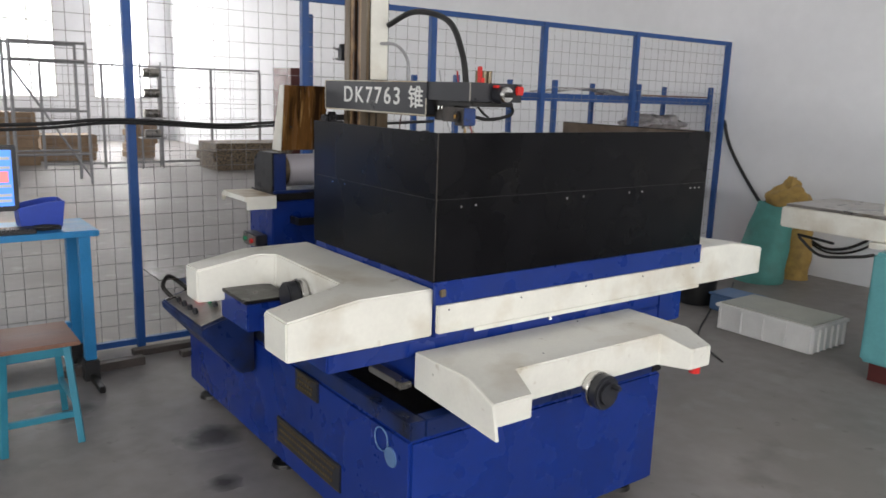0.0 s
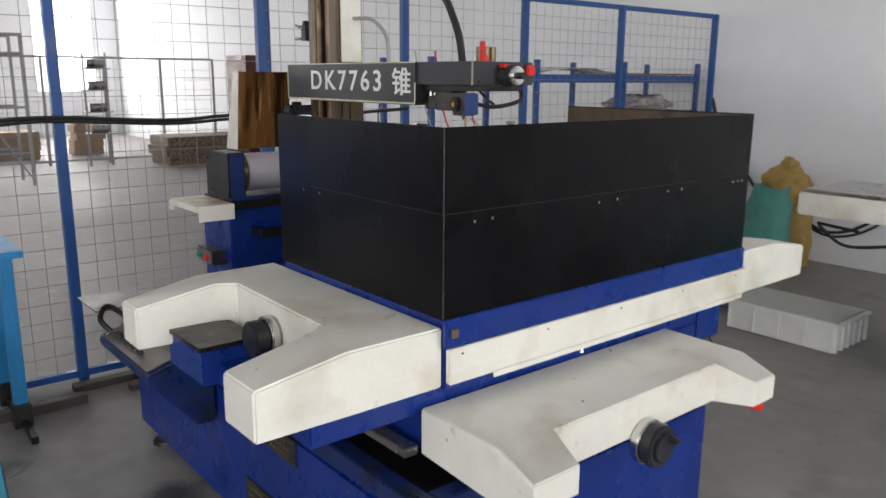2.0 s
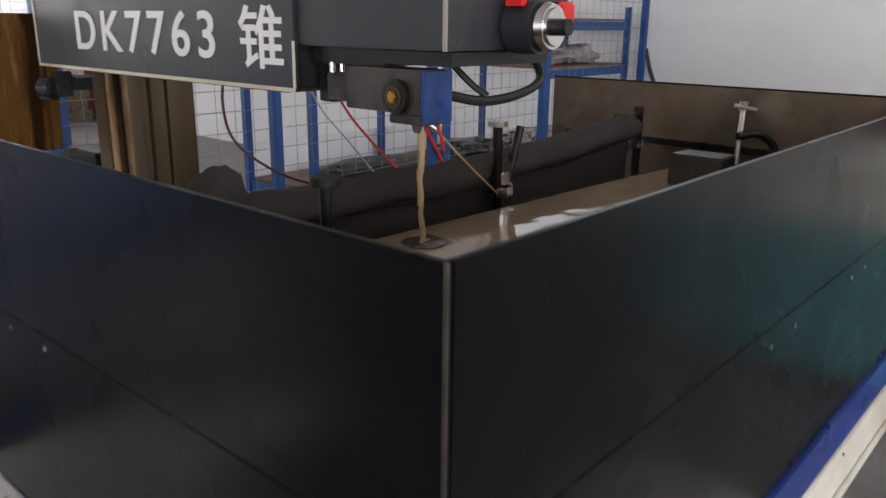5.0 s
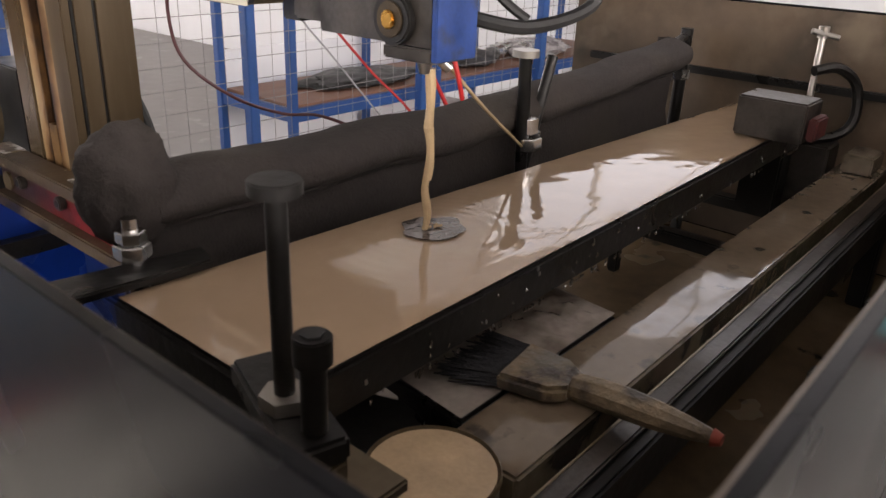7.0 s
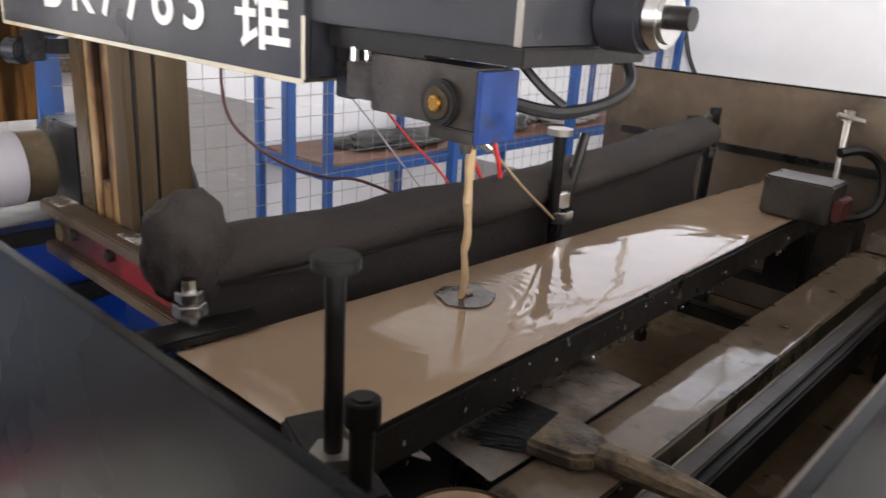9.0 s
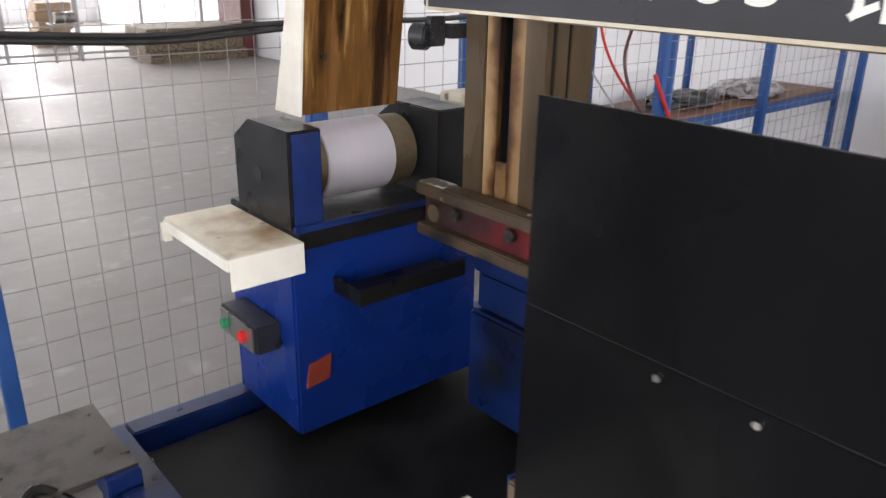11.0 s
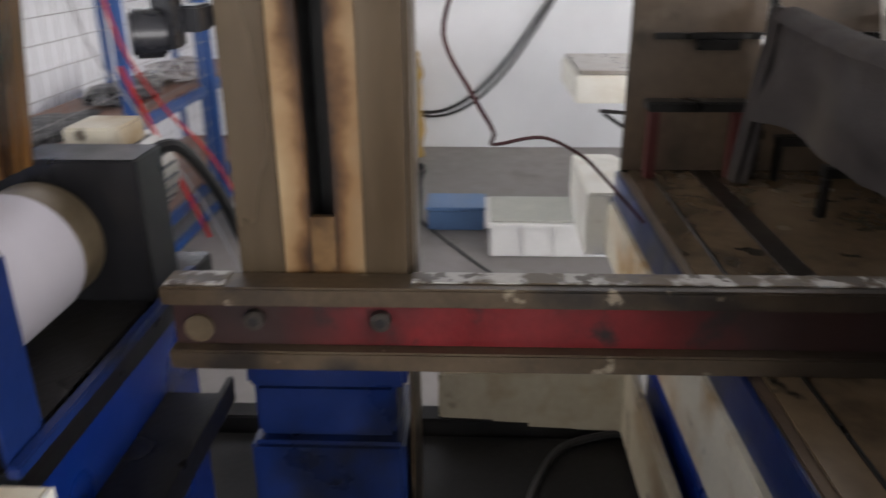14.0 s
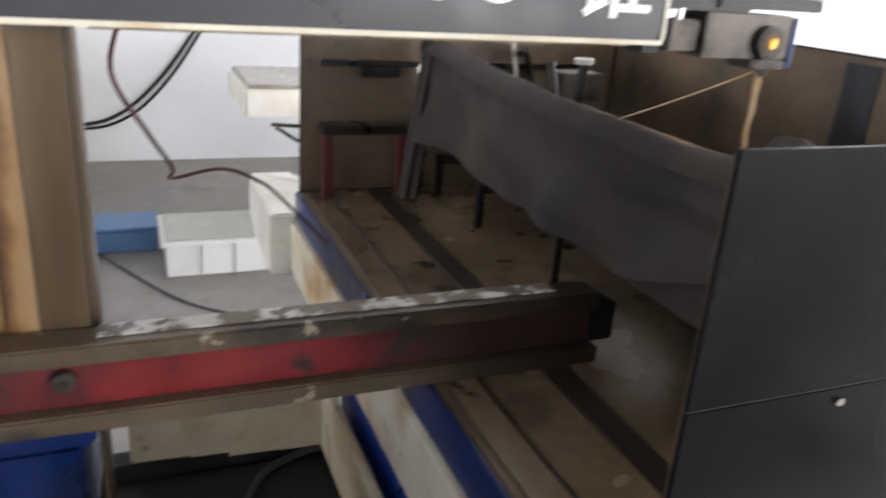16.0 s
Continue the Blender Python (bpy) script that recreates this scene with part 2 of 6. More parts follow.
WOOD = mat("brown_board", (0.20, 0.10, 0.065), 0.55, var=0.2, scale=4, bump=0.1, stretch=(0.3, 2, 2), stain=[((0.09, 0.05, 0.035), 3, 0.55, 0.75)])
BRISTLE = mat("dark_bristle", (0.015, 0.015, 0.018), 0.6, var=0.3, scale=60, bump=0.5, bscale=250)
BRUSH_WOOD = mat("silty_brush_handle", (0.19, 0.14, 0.085), 0.5, var=0.35, scale=28, bump=0.8, bscale=110, stain=[((0.040, 0.031, 0.023), 30, 0.46, 0.60), ((0.12, 0.115, 0.105), 9, 0.58, 0.7)])
OIL_BLACK = mat("dull_oily_black", (0.011, 0.0105, 0.010), 0.55, spec=0.2, var=0.3, scale=9, bump=0.15, bscale=80)
BLOCK_BLACK = mat("black_gloss_paint", (0.010, 0.010, 0.0115), 0.33, spec=0.3, var=0.2, scale=7, bump=0.06, bscale=100)
OIL_TAN = mat("oil_spotted_tan_steel", (0.17, 0.095, 0.036), 0.4, 0.1, var=0.25, scale=12, bump=0.1, bscale=90, stain=[((0.07, 0.035, 0.014), 22, 0.5, 0.66)])
COVER_BROWN = mat("oil_browned_cream_paint", (0.36, 0.31, 0.22), 0.5, var=0.12, scale=6, bump=0.1, bscale=110, stain=[((0.20, 0.13, 0.06), 5, 0.5, 0.7), ((0.09, 0.075, 0.055), 13, 0.62, 0.72)])
TRAY_PAINT = mat("oil_spotted_cream_paint", (0.68, 0.63, 0.50), 0.42, var=0.1, scale=9, bump=0.08, bscale=110, stain=[((0.34, 0.19, 0.07), 6, 0.50, 0.70), ((0.12, 0.10, 0.08), 14, 0.63, 0.72)])
WHITE_PLASTIC = mat("white_plastic", (0.72, 0.72, 0.70), 0.45, var=0.05, bump=0.05)
GREY_LID = mat("dusty_grey_lid", (0.42, 0.43, 0.38), 0.6, var=0.1, bump=0.08)
BLUE_PLASTIC = mat("blue_plastic", (0.02, 0.06, 0.42), 0.4, var=0.1, bump=0.05)
SLATE_BLUE = mat("faded_blue_plastic", (0.10, 0.19, 0.36), 0.5, var=0.12, bump=0.05)
GREEN_SACK = mat("green_woven_sack", (0.07, 0.25, 0.22), 0.6, var=0.15, scale=9, bump=0.4, bscale=150)
YELLOW_SACK = mat("yellow_woven_sack", (0.33, 0.21, 0.055), 0.65, var=0.25, scale=14, bump=0.4, bscale=150)
PALE = mat("label_white", (0.75, 0.75, 0.72), 0.5, var=0.05, bump=0)
GOLD = mat("engraved_gold", (0.15, 0.11, 0.05), 0.45, 0.4, var=0.2, bump=0)
WIRE = mat("dusty_grey_wire", (0.25, 0.24, 0.24), 0.6, 0.1, var=0.1, bump=0)
CARD = mat("cardboard", (0.33, 0.23, 0.15), 0.8, var=0.15, bump=0.05)
GREY_TUBE = mat("grey_steel_tube", (0.34, 0.34, 0.35), 0.5, 0.2, var=0.08, bump=0)
MAROON = mat("maroon_paint", (0.085, 0.016, 0.014), 0.5, var=0.1, bump=0.05)
SCREEN = glow("lit_screen", (0.10, 0.30, 0.85), 1.0)
SCREEN_RED = glow("lit_screen_red", (0.9, 0.25, 0.25), 0.9)
SKY_GLOW = glow("overcast_daylight", (0.95, 0.97, 1.0), 1.6)
LAMP_RED = glow("lit_red_button", (1.0, 0.07, 0.03), 1.3)
GREEN = mat("green_button", (0.02, 0.22, 0.10), 0.4, var=0.05, bump=0)


# ---- building helpers ----
def box(bm, x0, x1, y0, y1, z0, z1, bev=0.0):
    """An upright box with its edges chamfered by bev."""
    r = bmesh.ops.create_cube(bm, size=1.0)
    vs = r["verts"]
    for v in vs:
        v.co = ((x0 + x1) / 2 + v.co.x * (x1 - x0), (y0 + y1) / 2 + v.co.y * (y1 - y0), (z0 + z1) / 2 + v.co.z * (z1 - z0))
    if bev:
        es = list({e for v in vs for e in v.link_edges})
        bmesh.ops.bevel(bm, geom=es, offset=bev, segments=2, affect="EDGES", clamp_overlap=True)
    return bm


def boxes(*rows, bev=0.0):
    bm = bmesh.new()
    for r in rows:
        box(bm, *r, bev=bev)
    return bm


def cyl(bm, a, b, r0, r1=None, n=20, bev=0.0):
    """A round bar from a to b."""
    a, b = Vector(a), Vector(b)
    d = b - a
    m = Matrix.Translation((a + b) / 2) @ d.to_track_quat("Z", "Y").to_matrix().to_4x4()
    r = bmesh.ops.create_cone(bm, cap_ends=True, segments=n, radius1=r0, radius2=r0 if r1 is None else r1, depth=d.length, matrix=m)
    if bev:
        es = [e for e in {e for v in r["verts"] for e in v.link_edges} if any(len(f.verts) > 4 for f in e.link_faces)]
        bmesh.ops.bevel(bm, geom=es, offset=bev, segments=2, affect="EDGES", clamp_overlap=True)
    return bm


def rods(*rows, n=16, bev=0.0):
    bm = bmesh.new()
    for r in rows:
        cyl(bm, *r, n=n, bev=bev)
    return bm


def prism(bm, outline, axis, lo, hi, bev=0.0):
    """A flat outline pushed along an axis: 'z' takes (x, y), 'y' takes (x, z), 'x' takes (y, z)."""
    def put(p, h):
        return {"z": (p[0], p[1], h), "y": (p[0], h, p[1]), "x": (h, p[0], p[1])}[axis]
    va = [bm.verts.new(put(p, lo)) for p in outline]
    vb = [bm.verts.new(put(p, hi)) for p in outline]
    fs = [bm.faces.new(va), bm.faces.new(vb[::-1])]
    n = len(outline)
    for i in range(n):
        fs.append(bm.faces.new((va[i], vb[i], vb[(i + 1) % n], va[(i + 1) % n])))
    bmesh.ops.recalc_face_normals(bm, faces=fs)
    if bev:
        bmesh.ops.bevel(bm, geom=list({e for f in fs for e in f.edges}), offset=bev, segments=2, affect="EDGES", clamp_overlap=True)
    return bm


def tube(bm, pts, r, n=8, sub=6):
    """A bent round bar through the points (Catmull-Rom)."""
    P = [Vector(p) for p in pts]
    path = []
    for i in range(len(P) - 1):
        p0, p1, p2, p3 = P[max(i - 1, 0)], P[i], P[i + 1], P[min(i + 2, len(P) - 1)]
        for k in range(sub):
            t = k / sub
            path.append(0.5 * ((2 * p1) + (p2 - p0) * t + (2 * p0 - 5 * p1 + 4 * p2 - p3) * t * t + (3 * p1 - p0 - 3 * p2 + p3) * t ** 3))
    path.append(P[-1])
    rings = []
    for i, p in enumerate(path):
        d = (path[min(i + 1, len(path) - 1)] - path[max(i - 1, 0)]).normalized()
        u = d.orthogonal().normalized() if i == 0 else (u - d * u.dot(d)).normalized()
        w = d.cross(u)
        rr = r(i / (len(path) - 1)) if callable(r) else r
        rings.append([bm.verts.new(p + (u * math.cos(a) + w * math.sin(a)) * rr) for a in (2 * math.pi * k / n for k in range(n))])
    for a, b in zip(rings, rings[1:]):
        for k in range(n):
            bm.faces.new((a[k], a[(k + 1) % n], b[(k + 1) % n], b[k]))
    bm.faces.new(rings[0][::-1])
    bm.faces.new(rings[-1])
    return bm


def sheet(bm, nu, nv, f, thick=0.0):
    """A grid f(u, v) with thickness along its normals."""
    g = [[bm.verts.new(f(i / nu, j / nv)) for j in range(nv + 1)] for i in range(nu + 1)]
    fs = [bm.faces.new((g[i][j], g[i + 1][j], g[i + 1][j + 1], g[i][j + 1])) for i in range(nu) for j in range(nv)]
    if thick:
        bm.normal_update()
        k = [[bm.verts.new(v.co - v.normal * thick) for v in row] for row in g]
        for i in range(nu):
            for j in range(nv):
                bm.faces.new((k[i][j], k[i][j + 1], k[i + 1][j + 1], k[i + 1][j]))
        for i in range(nu):
            bm.faces.new((g[i + 1][0], g[i][0], k[i][0], k[i + 1][0]))
            bm.faces.new((g[i][nv], g[i + 1][nv], k[i + 1][nv], k[i][nv]))
        for j in range(nv):
            bm.faces.new((g[0][j], g[0][j + 1], k[0][j + 1], k[0][j]))
            bm.faces.new((g[nu][j + 1], g[nu][j], k[nu][j], k[nu][j + 1]))
    return bm


OFF = Vector((0, 0, 0))   # where the group being built stands


def at_place(x, y, z):
    """The place of the group that is built from here on."""
    OFF[:] = (x, y, z)


def mesh(name, bm, material, smooth=None):
    bm.transform(Matrix.Translation(OFF))
    me = bpy.data.meshes.new(name)
    bm.normal_update()
    bm.to_mesh(me)
    bm.free()
    me.materials.append(material)
    if smooth is not None:
        me.shade_smooth()
        me.set_sharp_from_angle(angle=radians(smooth))
    return new(name, me)


def part(name, bm, material, parent, label="", smooth=35):
    ob = mesh(name, bm, material, smooth)
    ob.parent = parent
    ob.matrix_parent_inverse = parent.matrix_world.inverted()
    if label:
        ob["label"] = label
    return ob


def thing(name, at, label, category, group="", kind=""):
    ob = new(name)
    ob.empty_display_size = 0.1
    ob.matrix_world = pose(*(Vector(at) + OFF))
    bpy.context.view_layer.update()
    return tagged(ob, label, category, group, kind)


def single(name, bm, material, label, category, group="", kind="", smooth=35):
    return tagged(mesh(name, bm, material, smooth), label, category, group, kind)


# ---- the hall ----
single("floor", boxes((HX0, HX1, HY0, 2.955, -0.2, 0.0)), CONCRETE, "worn grey concrete workshop floor with oil stains", "floor", kind="structure", smooth=None)
single("floor_hall", boxes((HX0, HX1, 2.956, HY1, -0.2, 0.0)), PALE_CONCRETE, "slightly paler concrete floor of the hall behind the fence", "floor", kind="structure", smooth=None)
single("ceiling", boxes((HX0, HX1, HY0, HY1, HZ, HZ + 0.2)), CEIL, "plain light grey hall ceiling", "ceiling", kind="structure", smooth=None)


def wall_run(name, axis, at, thick, lo, hi, holes, z0, z1, label):
    """A wall along x ('y' plane) or y ('x' plane) with openings from the sills z0 up to z1."""
    bm = bmesh.new()

    def piece(a, b, za, zb):
        if axis == "y":
            box(bm, a, b, at, at + thick, za, zb)
        else:
            box(bm, at, at + thick, a, b, za, zb)
    if holes:
        piece(lo, hi, z1, HZ)
        edges = [lo] + [v for h in holes for v in h] + [hi]
        for a, b in zip(edges[::2], edges[1::2]):
            piece(a, b, 0, z1)
        for (a, b), sill in zip(holes, z0):
            if sill:
                piece(a, b, 0, sill)
    else:
        piece(lo, hi, 0, HZ)
    return single(name, bm, PLASTER, label, "wall", kind="structure", smooth=None)


wall_run("wall_north", "y", HY1, 0.25, HX0, HX1, WIN_N, [1.2] * 4, 4.3, "white plastered far wall with tall bright windows")
wall_run("wall_south", "y", HY0 - 0.25, 0.25, HX0, HX1, WIN_S, [1.15] * 3, 4.05, "white plastered wall with windows")
wall_run("wall_west", "x", HX0 - 0.25, 0.25, HY0, HY1, WIN_W, SILL_W, 4.05, "white plastered wall with windows and an unseen doorway added for light")
wall_run("wall_east", "x", HX1, 0.25, HY0, HY1, WIN_E, [2.85], 4.6, "smooth white plastered wall with a high window")


def window_unit(name, axis, a, b, at, z0, z1):
    w = thing(name, ((a + b) / 2, at, z0) if axis == "y" else (at, (a + b) / 2, z0), "tall white framed window full of daylight", "window", "hall windows", "structure")
    bm = bmesh.new()
    xs = [a + 0.025, (2 * a + b) / 3, (a + 2 * b) / 3, b - 0.025]
    for x in xs:
        box(bm, *((x - 0.025, x + 0.025, at - 0.03, at + 0.03) if axis == "y" else (at - 0.03, at + 0.03, x - 0.025, x + 0.025)), z0, z1)
    for z in (z0 + 0.025, (z0 + 2 * z1) / 3, z1 - 0.025):
        for x, y in zip(xs, xs[1:]):
            box(bm, *((x + 0.025, y - 0.025, at - 0.028, at + 0.028) if axis == "y" else (at - 0.028, at + 0.028, x + 0.025, y - 0.025)), z - 0.025, z + 0.025)
    part("window_frame", bm, WHITE_PLASTIC, w, smooth=None)


for i, (a, b) in enumerate(WIN_N):
    window_unit("window_%d" % (i + 1), "y", a, b, HY1 + 0.04, 1.2, 4.3)
for i, (a, b) in enumerate(WIN_S):
    window_unit("window_%d" % (i + 5), "y", a, b, HY0 - 0.04, 1.15, 4.05)
for i, (a, b) in enumerate(WIN_W):
    if SILL_W[i]:
        window_unit("window_%d" % (i + 8), "x", a, b, HX0 - 0.04, 1.15, 4.05)

for i, (a, b) in enumerate(WIN_E):
    window_unit("window_%d" % (i + 14), "x", a, b, HX1 + 0.04, 2.85, 4.6)


# ---- the wire cutting machine: bed ----
def bed():
    t = thing("machine_bed", (0.48, 1.0, 0), "large deep blue enamelled cast bed of the wire cutter", "machine bed")
    bm = bmesh.new()
    prism(bm, [(-0.17, -0.13), (1.13, -0.13), (1.13, 2.08), (-0.17, 2.08)], "z", -0.008, 0.49, bev=0.012)
    part("body", bm, BLUE, t)
    # the right rim is coloured black, darker than the other three
    for r, m in (((-0.17, -0.11, -0.13, 2.08), DARKBLUE), ((1.07, 1.13, -0.13, 2.08), OIL_BLACK), ((-0.108, 1.068, -0.13, -0.07), DARKBLUE), ((-0.108, 1.068, 2.02, 2.08), DARKBLUE)):
        part("rim", boxes((*r, 0.492, 0.555), bev=0.004), m, t)
    part("way_cover", boxes((-0.10, 1.06, -0.06, 1.98, 0.494, 0.52), bev=0.004), OIL_BLACK, t, "oily black way cover")
    for x, y in ((0.03, -0.03), (1.02, -0.03), (-0.12, 0.95), (1.02, 1.95), (-0.12, 1.9)):
        f = rods(((x, y, -0.064), (x, y, -0.046), 0.06, 0.055), ((x, y, -0.046), (x, y, 0.0), 0.02), n=20)
        part("levelling_foot", f, BLACK_IRON, t)
    for y0, y1, z0, z1, rows in ((0.335, 0.905, 0.09, 0.205, 3), (0.52, 0.72, 0.395, 0.485, 3)):
        p = part("name_plate", boxes((-0.178, -0.168, y0, y1, z0, z1), bev=0.002), BLACK_PAINT, t, "black engraved name plate")
        bars = bmesh.new()
        for i in range(rows):
            z = z1 - (i + 0.8) * (z1 - z0) / (rows + 0.8)
            y = y1 - 0.03
            while y > y0 + 0.05:
                w = random.uniform(0.006, 0.016)
                box(bars, -0.1815, -0.1775, y - w, y, z - 0.006, z + 0.006)
                y -= w + 0.010
        part("engraving", bars, GOLD, p, smooth=None)
        part("border", boxes((-0.181, -0.1775, y0 + 0.006, y1 - 0.006, z1 - 0.009, z1 - 0.006), (-0.181, -0.1775, y0 + 0.006, y1 - 0.006, z0 + 0.006, z0 + 0.009)), GOLD, p, smooth=None)
    ring = bmesh.new()
    tube(ring, [(-0.174, 0.045 + 0.042 * math.cos(a), 0.435 + 0.042 * math.sin(a)) for a in np.linspace(0, 2 * math.pi, 13)], 0.003, 6, 3)
    part("badge_ring", ring, SLATE_BLUE, t)
    part("badge", rods(((-0.169, -0.015, 0.39), (-0.175, -0.015, 0.39), 0.036)), SLATE_BLUE, t, "round pale blue badge")
    for x in (0.08, 0.82):
        part("guide_rail", boxes((x, x + 0.08, -0.06, 0.92, 0.522, 0.585), bev=0.004), OIL_BLACK, t)


def saddle():
    t = thing("saddle", (0.5, 0.4, 0.59), "blue cross slide with cream sheet covers on the bed", "cross slide")
    part("casting", boxes((-0.38, 1.32, 0.06, 0.86, 0.705, 0.775), (-0.02, 1.08, 0.06, 0.9, 0.59, 0.703), bev=0.006), BLUE, t)
    part("casting_end", boxes((1.322, 1.487, 0.06, 0.86, 0.62, 0.775), (1.085, 1.321, 0.06, 0.86, 0.62, 0.703), bev=0.006), BLUE, t)
    # front cover: a channel with two prongs towards the operator
    bm = bmesh.new()
    prism(bm, [(-0.034, 0.05), (-0.034, -0.27), (-0.034, -0.385), (0.13, -0.385), (0.155, -0.275), (0.91, -0.275), (0.97, -0.385), (1.09, -0.385), (1.10, -0.26), (1.10, 0.05)], "z", 0.602, 0.728)
    for v in bm.verts:
        if v.co.y < -0.35 and v.co.z > 0.7:
            v.co.z -= 0.045
    bmesh.ops.bevel(bm, geom=bm.edges[:], offset=0.004, segments=2, affect="EDGES")
    c = part("front_cover", bm, CREAM, t, "cream painted sheet cover with two prongs")
    bm = bmesh.new()
    prism(bm, [(0.03, 0.735), (-0.27, 0.735), (-0.395, 0.686), (-0.42, 0.575), (0.03, 0.605)], "x", -0.05, -0.0365, bev=0.002)
    part("side_plate", bm, CREAM, c)
    part("slide_strip", boxes((-0.10, -0.052, 0.04, 0.26, 0.60, 0.625), bev=0.003), GREY_STEEL, c)
    for x, y in ((0.35, -0.2), (0.75, 0.02)):
        part("screw", rods(((x, y, 0.727), (x, y, 0.730), 0.0035), n=10), BLACK_IRON, c)
    part("red_reflector", rods(((1.03, -0.36, 0.60), (1.03, -0.36, 0.575), 0.022)), RED_PLASTIC, c, "small red stop")
    w = part("handwheel", rods(((0.54, -0.277, 0.585), (0.54, -0.305, 0.585), 0.068), n=32, bev=0.004), CHROME, t, "graduated steel dial with black handwheel")
    part("grip", rods(((0.54, -0.306, 0.585), (0.54, -0.345, 0.585), 0.066), ((0.54, -0.345, 0.585), (0.54, -0.354, 0.585), 0.045), n=12, bev=0.005), BLACK_PAINT, w)
    part("crank_knob", rods(((0.56, -0.345, 0.61), (0.56, -0.385, 0.61), 0.011), n=14, bev=0.003), BLACK_PAINT, w)
    # rear cover
    bm = bmesh.new()
    prism(bm, [(-0.03, 0.93), (1.20, 0.93), (1.20, 1.36), (1.08, 1.36), (1.06, 0.952), (-0.03, 0.952)], "z", 0.536, 0.70)
    for v in bm.verts:
        if v.co.y > 1.3:
            v.co.z -= 0.03 if v.co.z > 0.69 else 0.0
    bmesh.ops.bevel(bm, geom=bm.edges[:], offset=0.005, segments=2, affect="EDGES")
    part("rear_cover", bm, COVER_BROWN, t, "oil-stained cream sheet cover")


def wing(sign, x0):
    """A U-shaped cover at one end of the table; sign -1 points to -x."""
    bm = bmesh.new()
    q = [(0.0, 0.02), (0.30, 0.02), (0.558, 0.022), (0.558, 0.19), (0.30, 0.21), (0.25, 0.25), (0.238, 0.80), (0.30, 0.825), (0.555, 0.835), (0.555, 0.965), (0.30, 0.985), (0.0, 0.99)]
    prism(bm, [(x0 + sign * a, b) for a, b in q], "z", 0.785, 0.958)
    for v in bm.verts:
        d = (v.co.x - x0) * sign
        if d > 0.4:
            v.co.z += -0.04 if v.co.z > 0.9 else 0.0
    bmesh.ops.bevel(bm, geom=[e for e in bm.edges], offset=0.006, segments=2, affect="EDGES")
    return bm


def table():
    t = thing("work_table", (0.75, 0.45, 0.775), "blue and cream sliding work table with end covers", "machine table")
    part("casting", boxes((0.02, 1.50, 0.012, 0.915, 0.778, 0.98), bev=0.004), BLUE, t)
    part("table_floor", boxes((0.012, 1.49, 0.012, 0.917, 0.982, 1.02), bev=0.003), TANK_IN, t, "silt-covered table top")
    part("left_cover", wing(-1, 0.016), CREAM, t, "cream U-shaped end cover")
    part("right_cover", wing(1, 1.504), CREAM, t, "cream U-shaped end cover")
    s = part("front_strip", boxes((0.018, 1.53, -0.012, 0.010, 0.80, 0.9025), bev=0.003), CREAM, t)
    part("trim_strip", boxes((0.175, 1.50, -0.02, -0.013, 0.788, 0.806), bev=0.002), CREAM, s, "narrow cream lip")
    for x in (0.06, 0.4, 0.75, 1.1, 1.45):
        part("screw", rods(((x, -0.0125, 0.885), (x, -0.0145, 0.885), 0.0032), n=10), BLACK_IRON, s)
    part("front_band", boxes((0.005, 1.51, -0.008, 0.010, 0.9045, 0.987), bev=0.003), BLUE, t)
    part("lug", boxes((0.018, 0.042, -0.02, -0.009, 0.935, 0.962), bev=0.003), BRONZE, t)
    part("rear_strip", boxes((0.02, 1.50, 0.917, 0.937, 0.80, 0.94), bev=0.003), CREAM_OLD, t)
    part("rear_band", boxes((0.02, 1.50, 0.917, 0.925, 0.943, 1.02), bev=0.002), DARKBLUE, t)
    part("oil_cup", rods(((0.56, -0.012, 0.775), (0.56, -0.012, 0.79), 0.009, 0.004), n=12), CHROME, t)
    hw = part("handwheel", rods(((-0.235, 0.53, 0.855), (-0.262, 0.53, 0.855), 0.062), n=32, bev=0.004), CHROME, t, "graduated dial with black handwheel")
    part("grip", rods(((-0.263, 0.53, 0.855), (-0.31, 0.53, 0.855), 0.056), n=12, bev=0.006), BLACK_PAINT, hw)
    m = part("motor_box", boxes((-0.43, -0.245, 0.60, 0.87, 0.71, 0.82), bev=0.005), BLUE, t)
    part("cover", boxes((-0.44, -0.245, 0.595, 0.88, 0.822, 0.836), bev=0.002), BLACK_IRON, m)


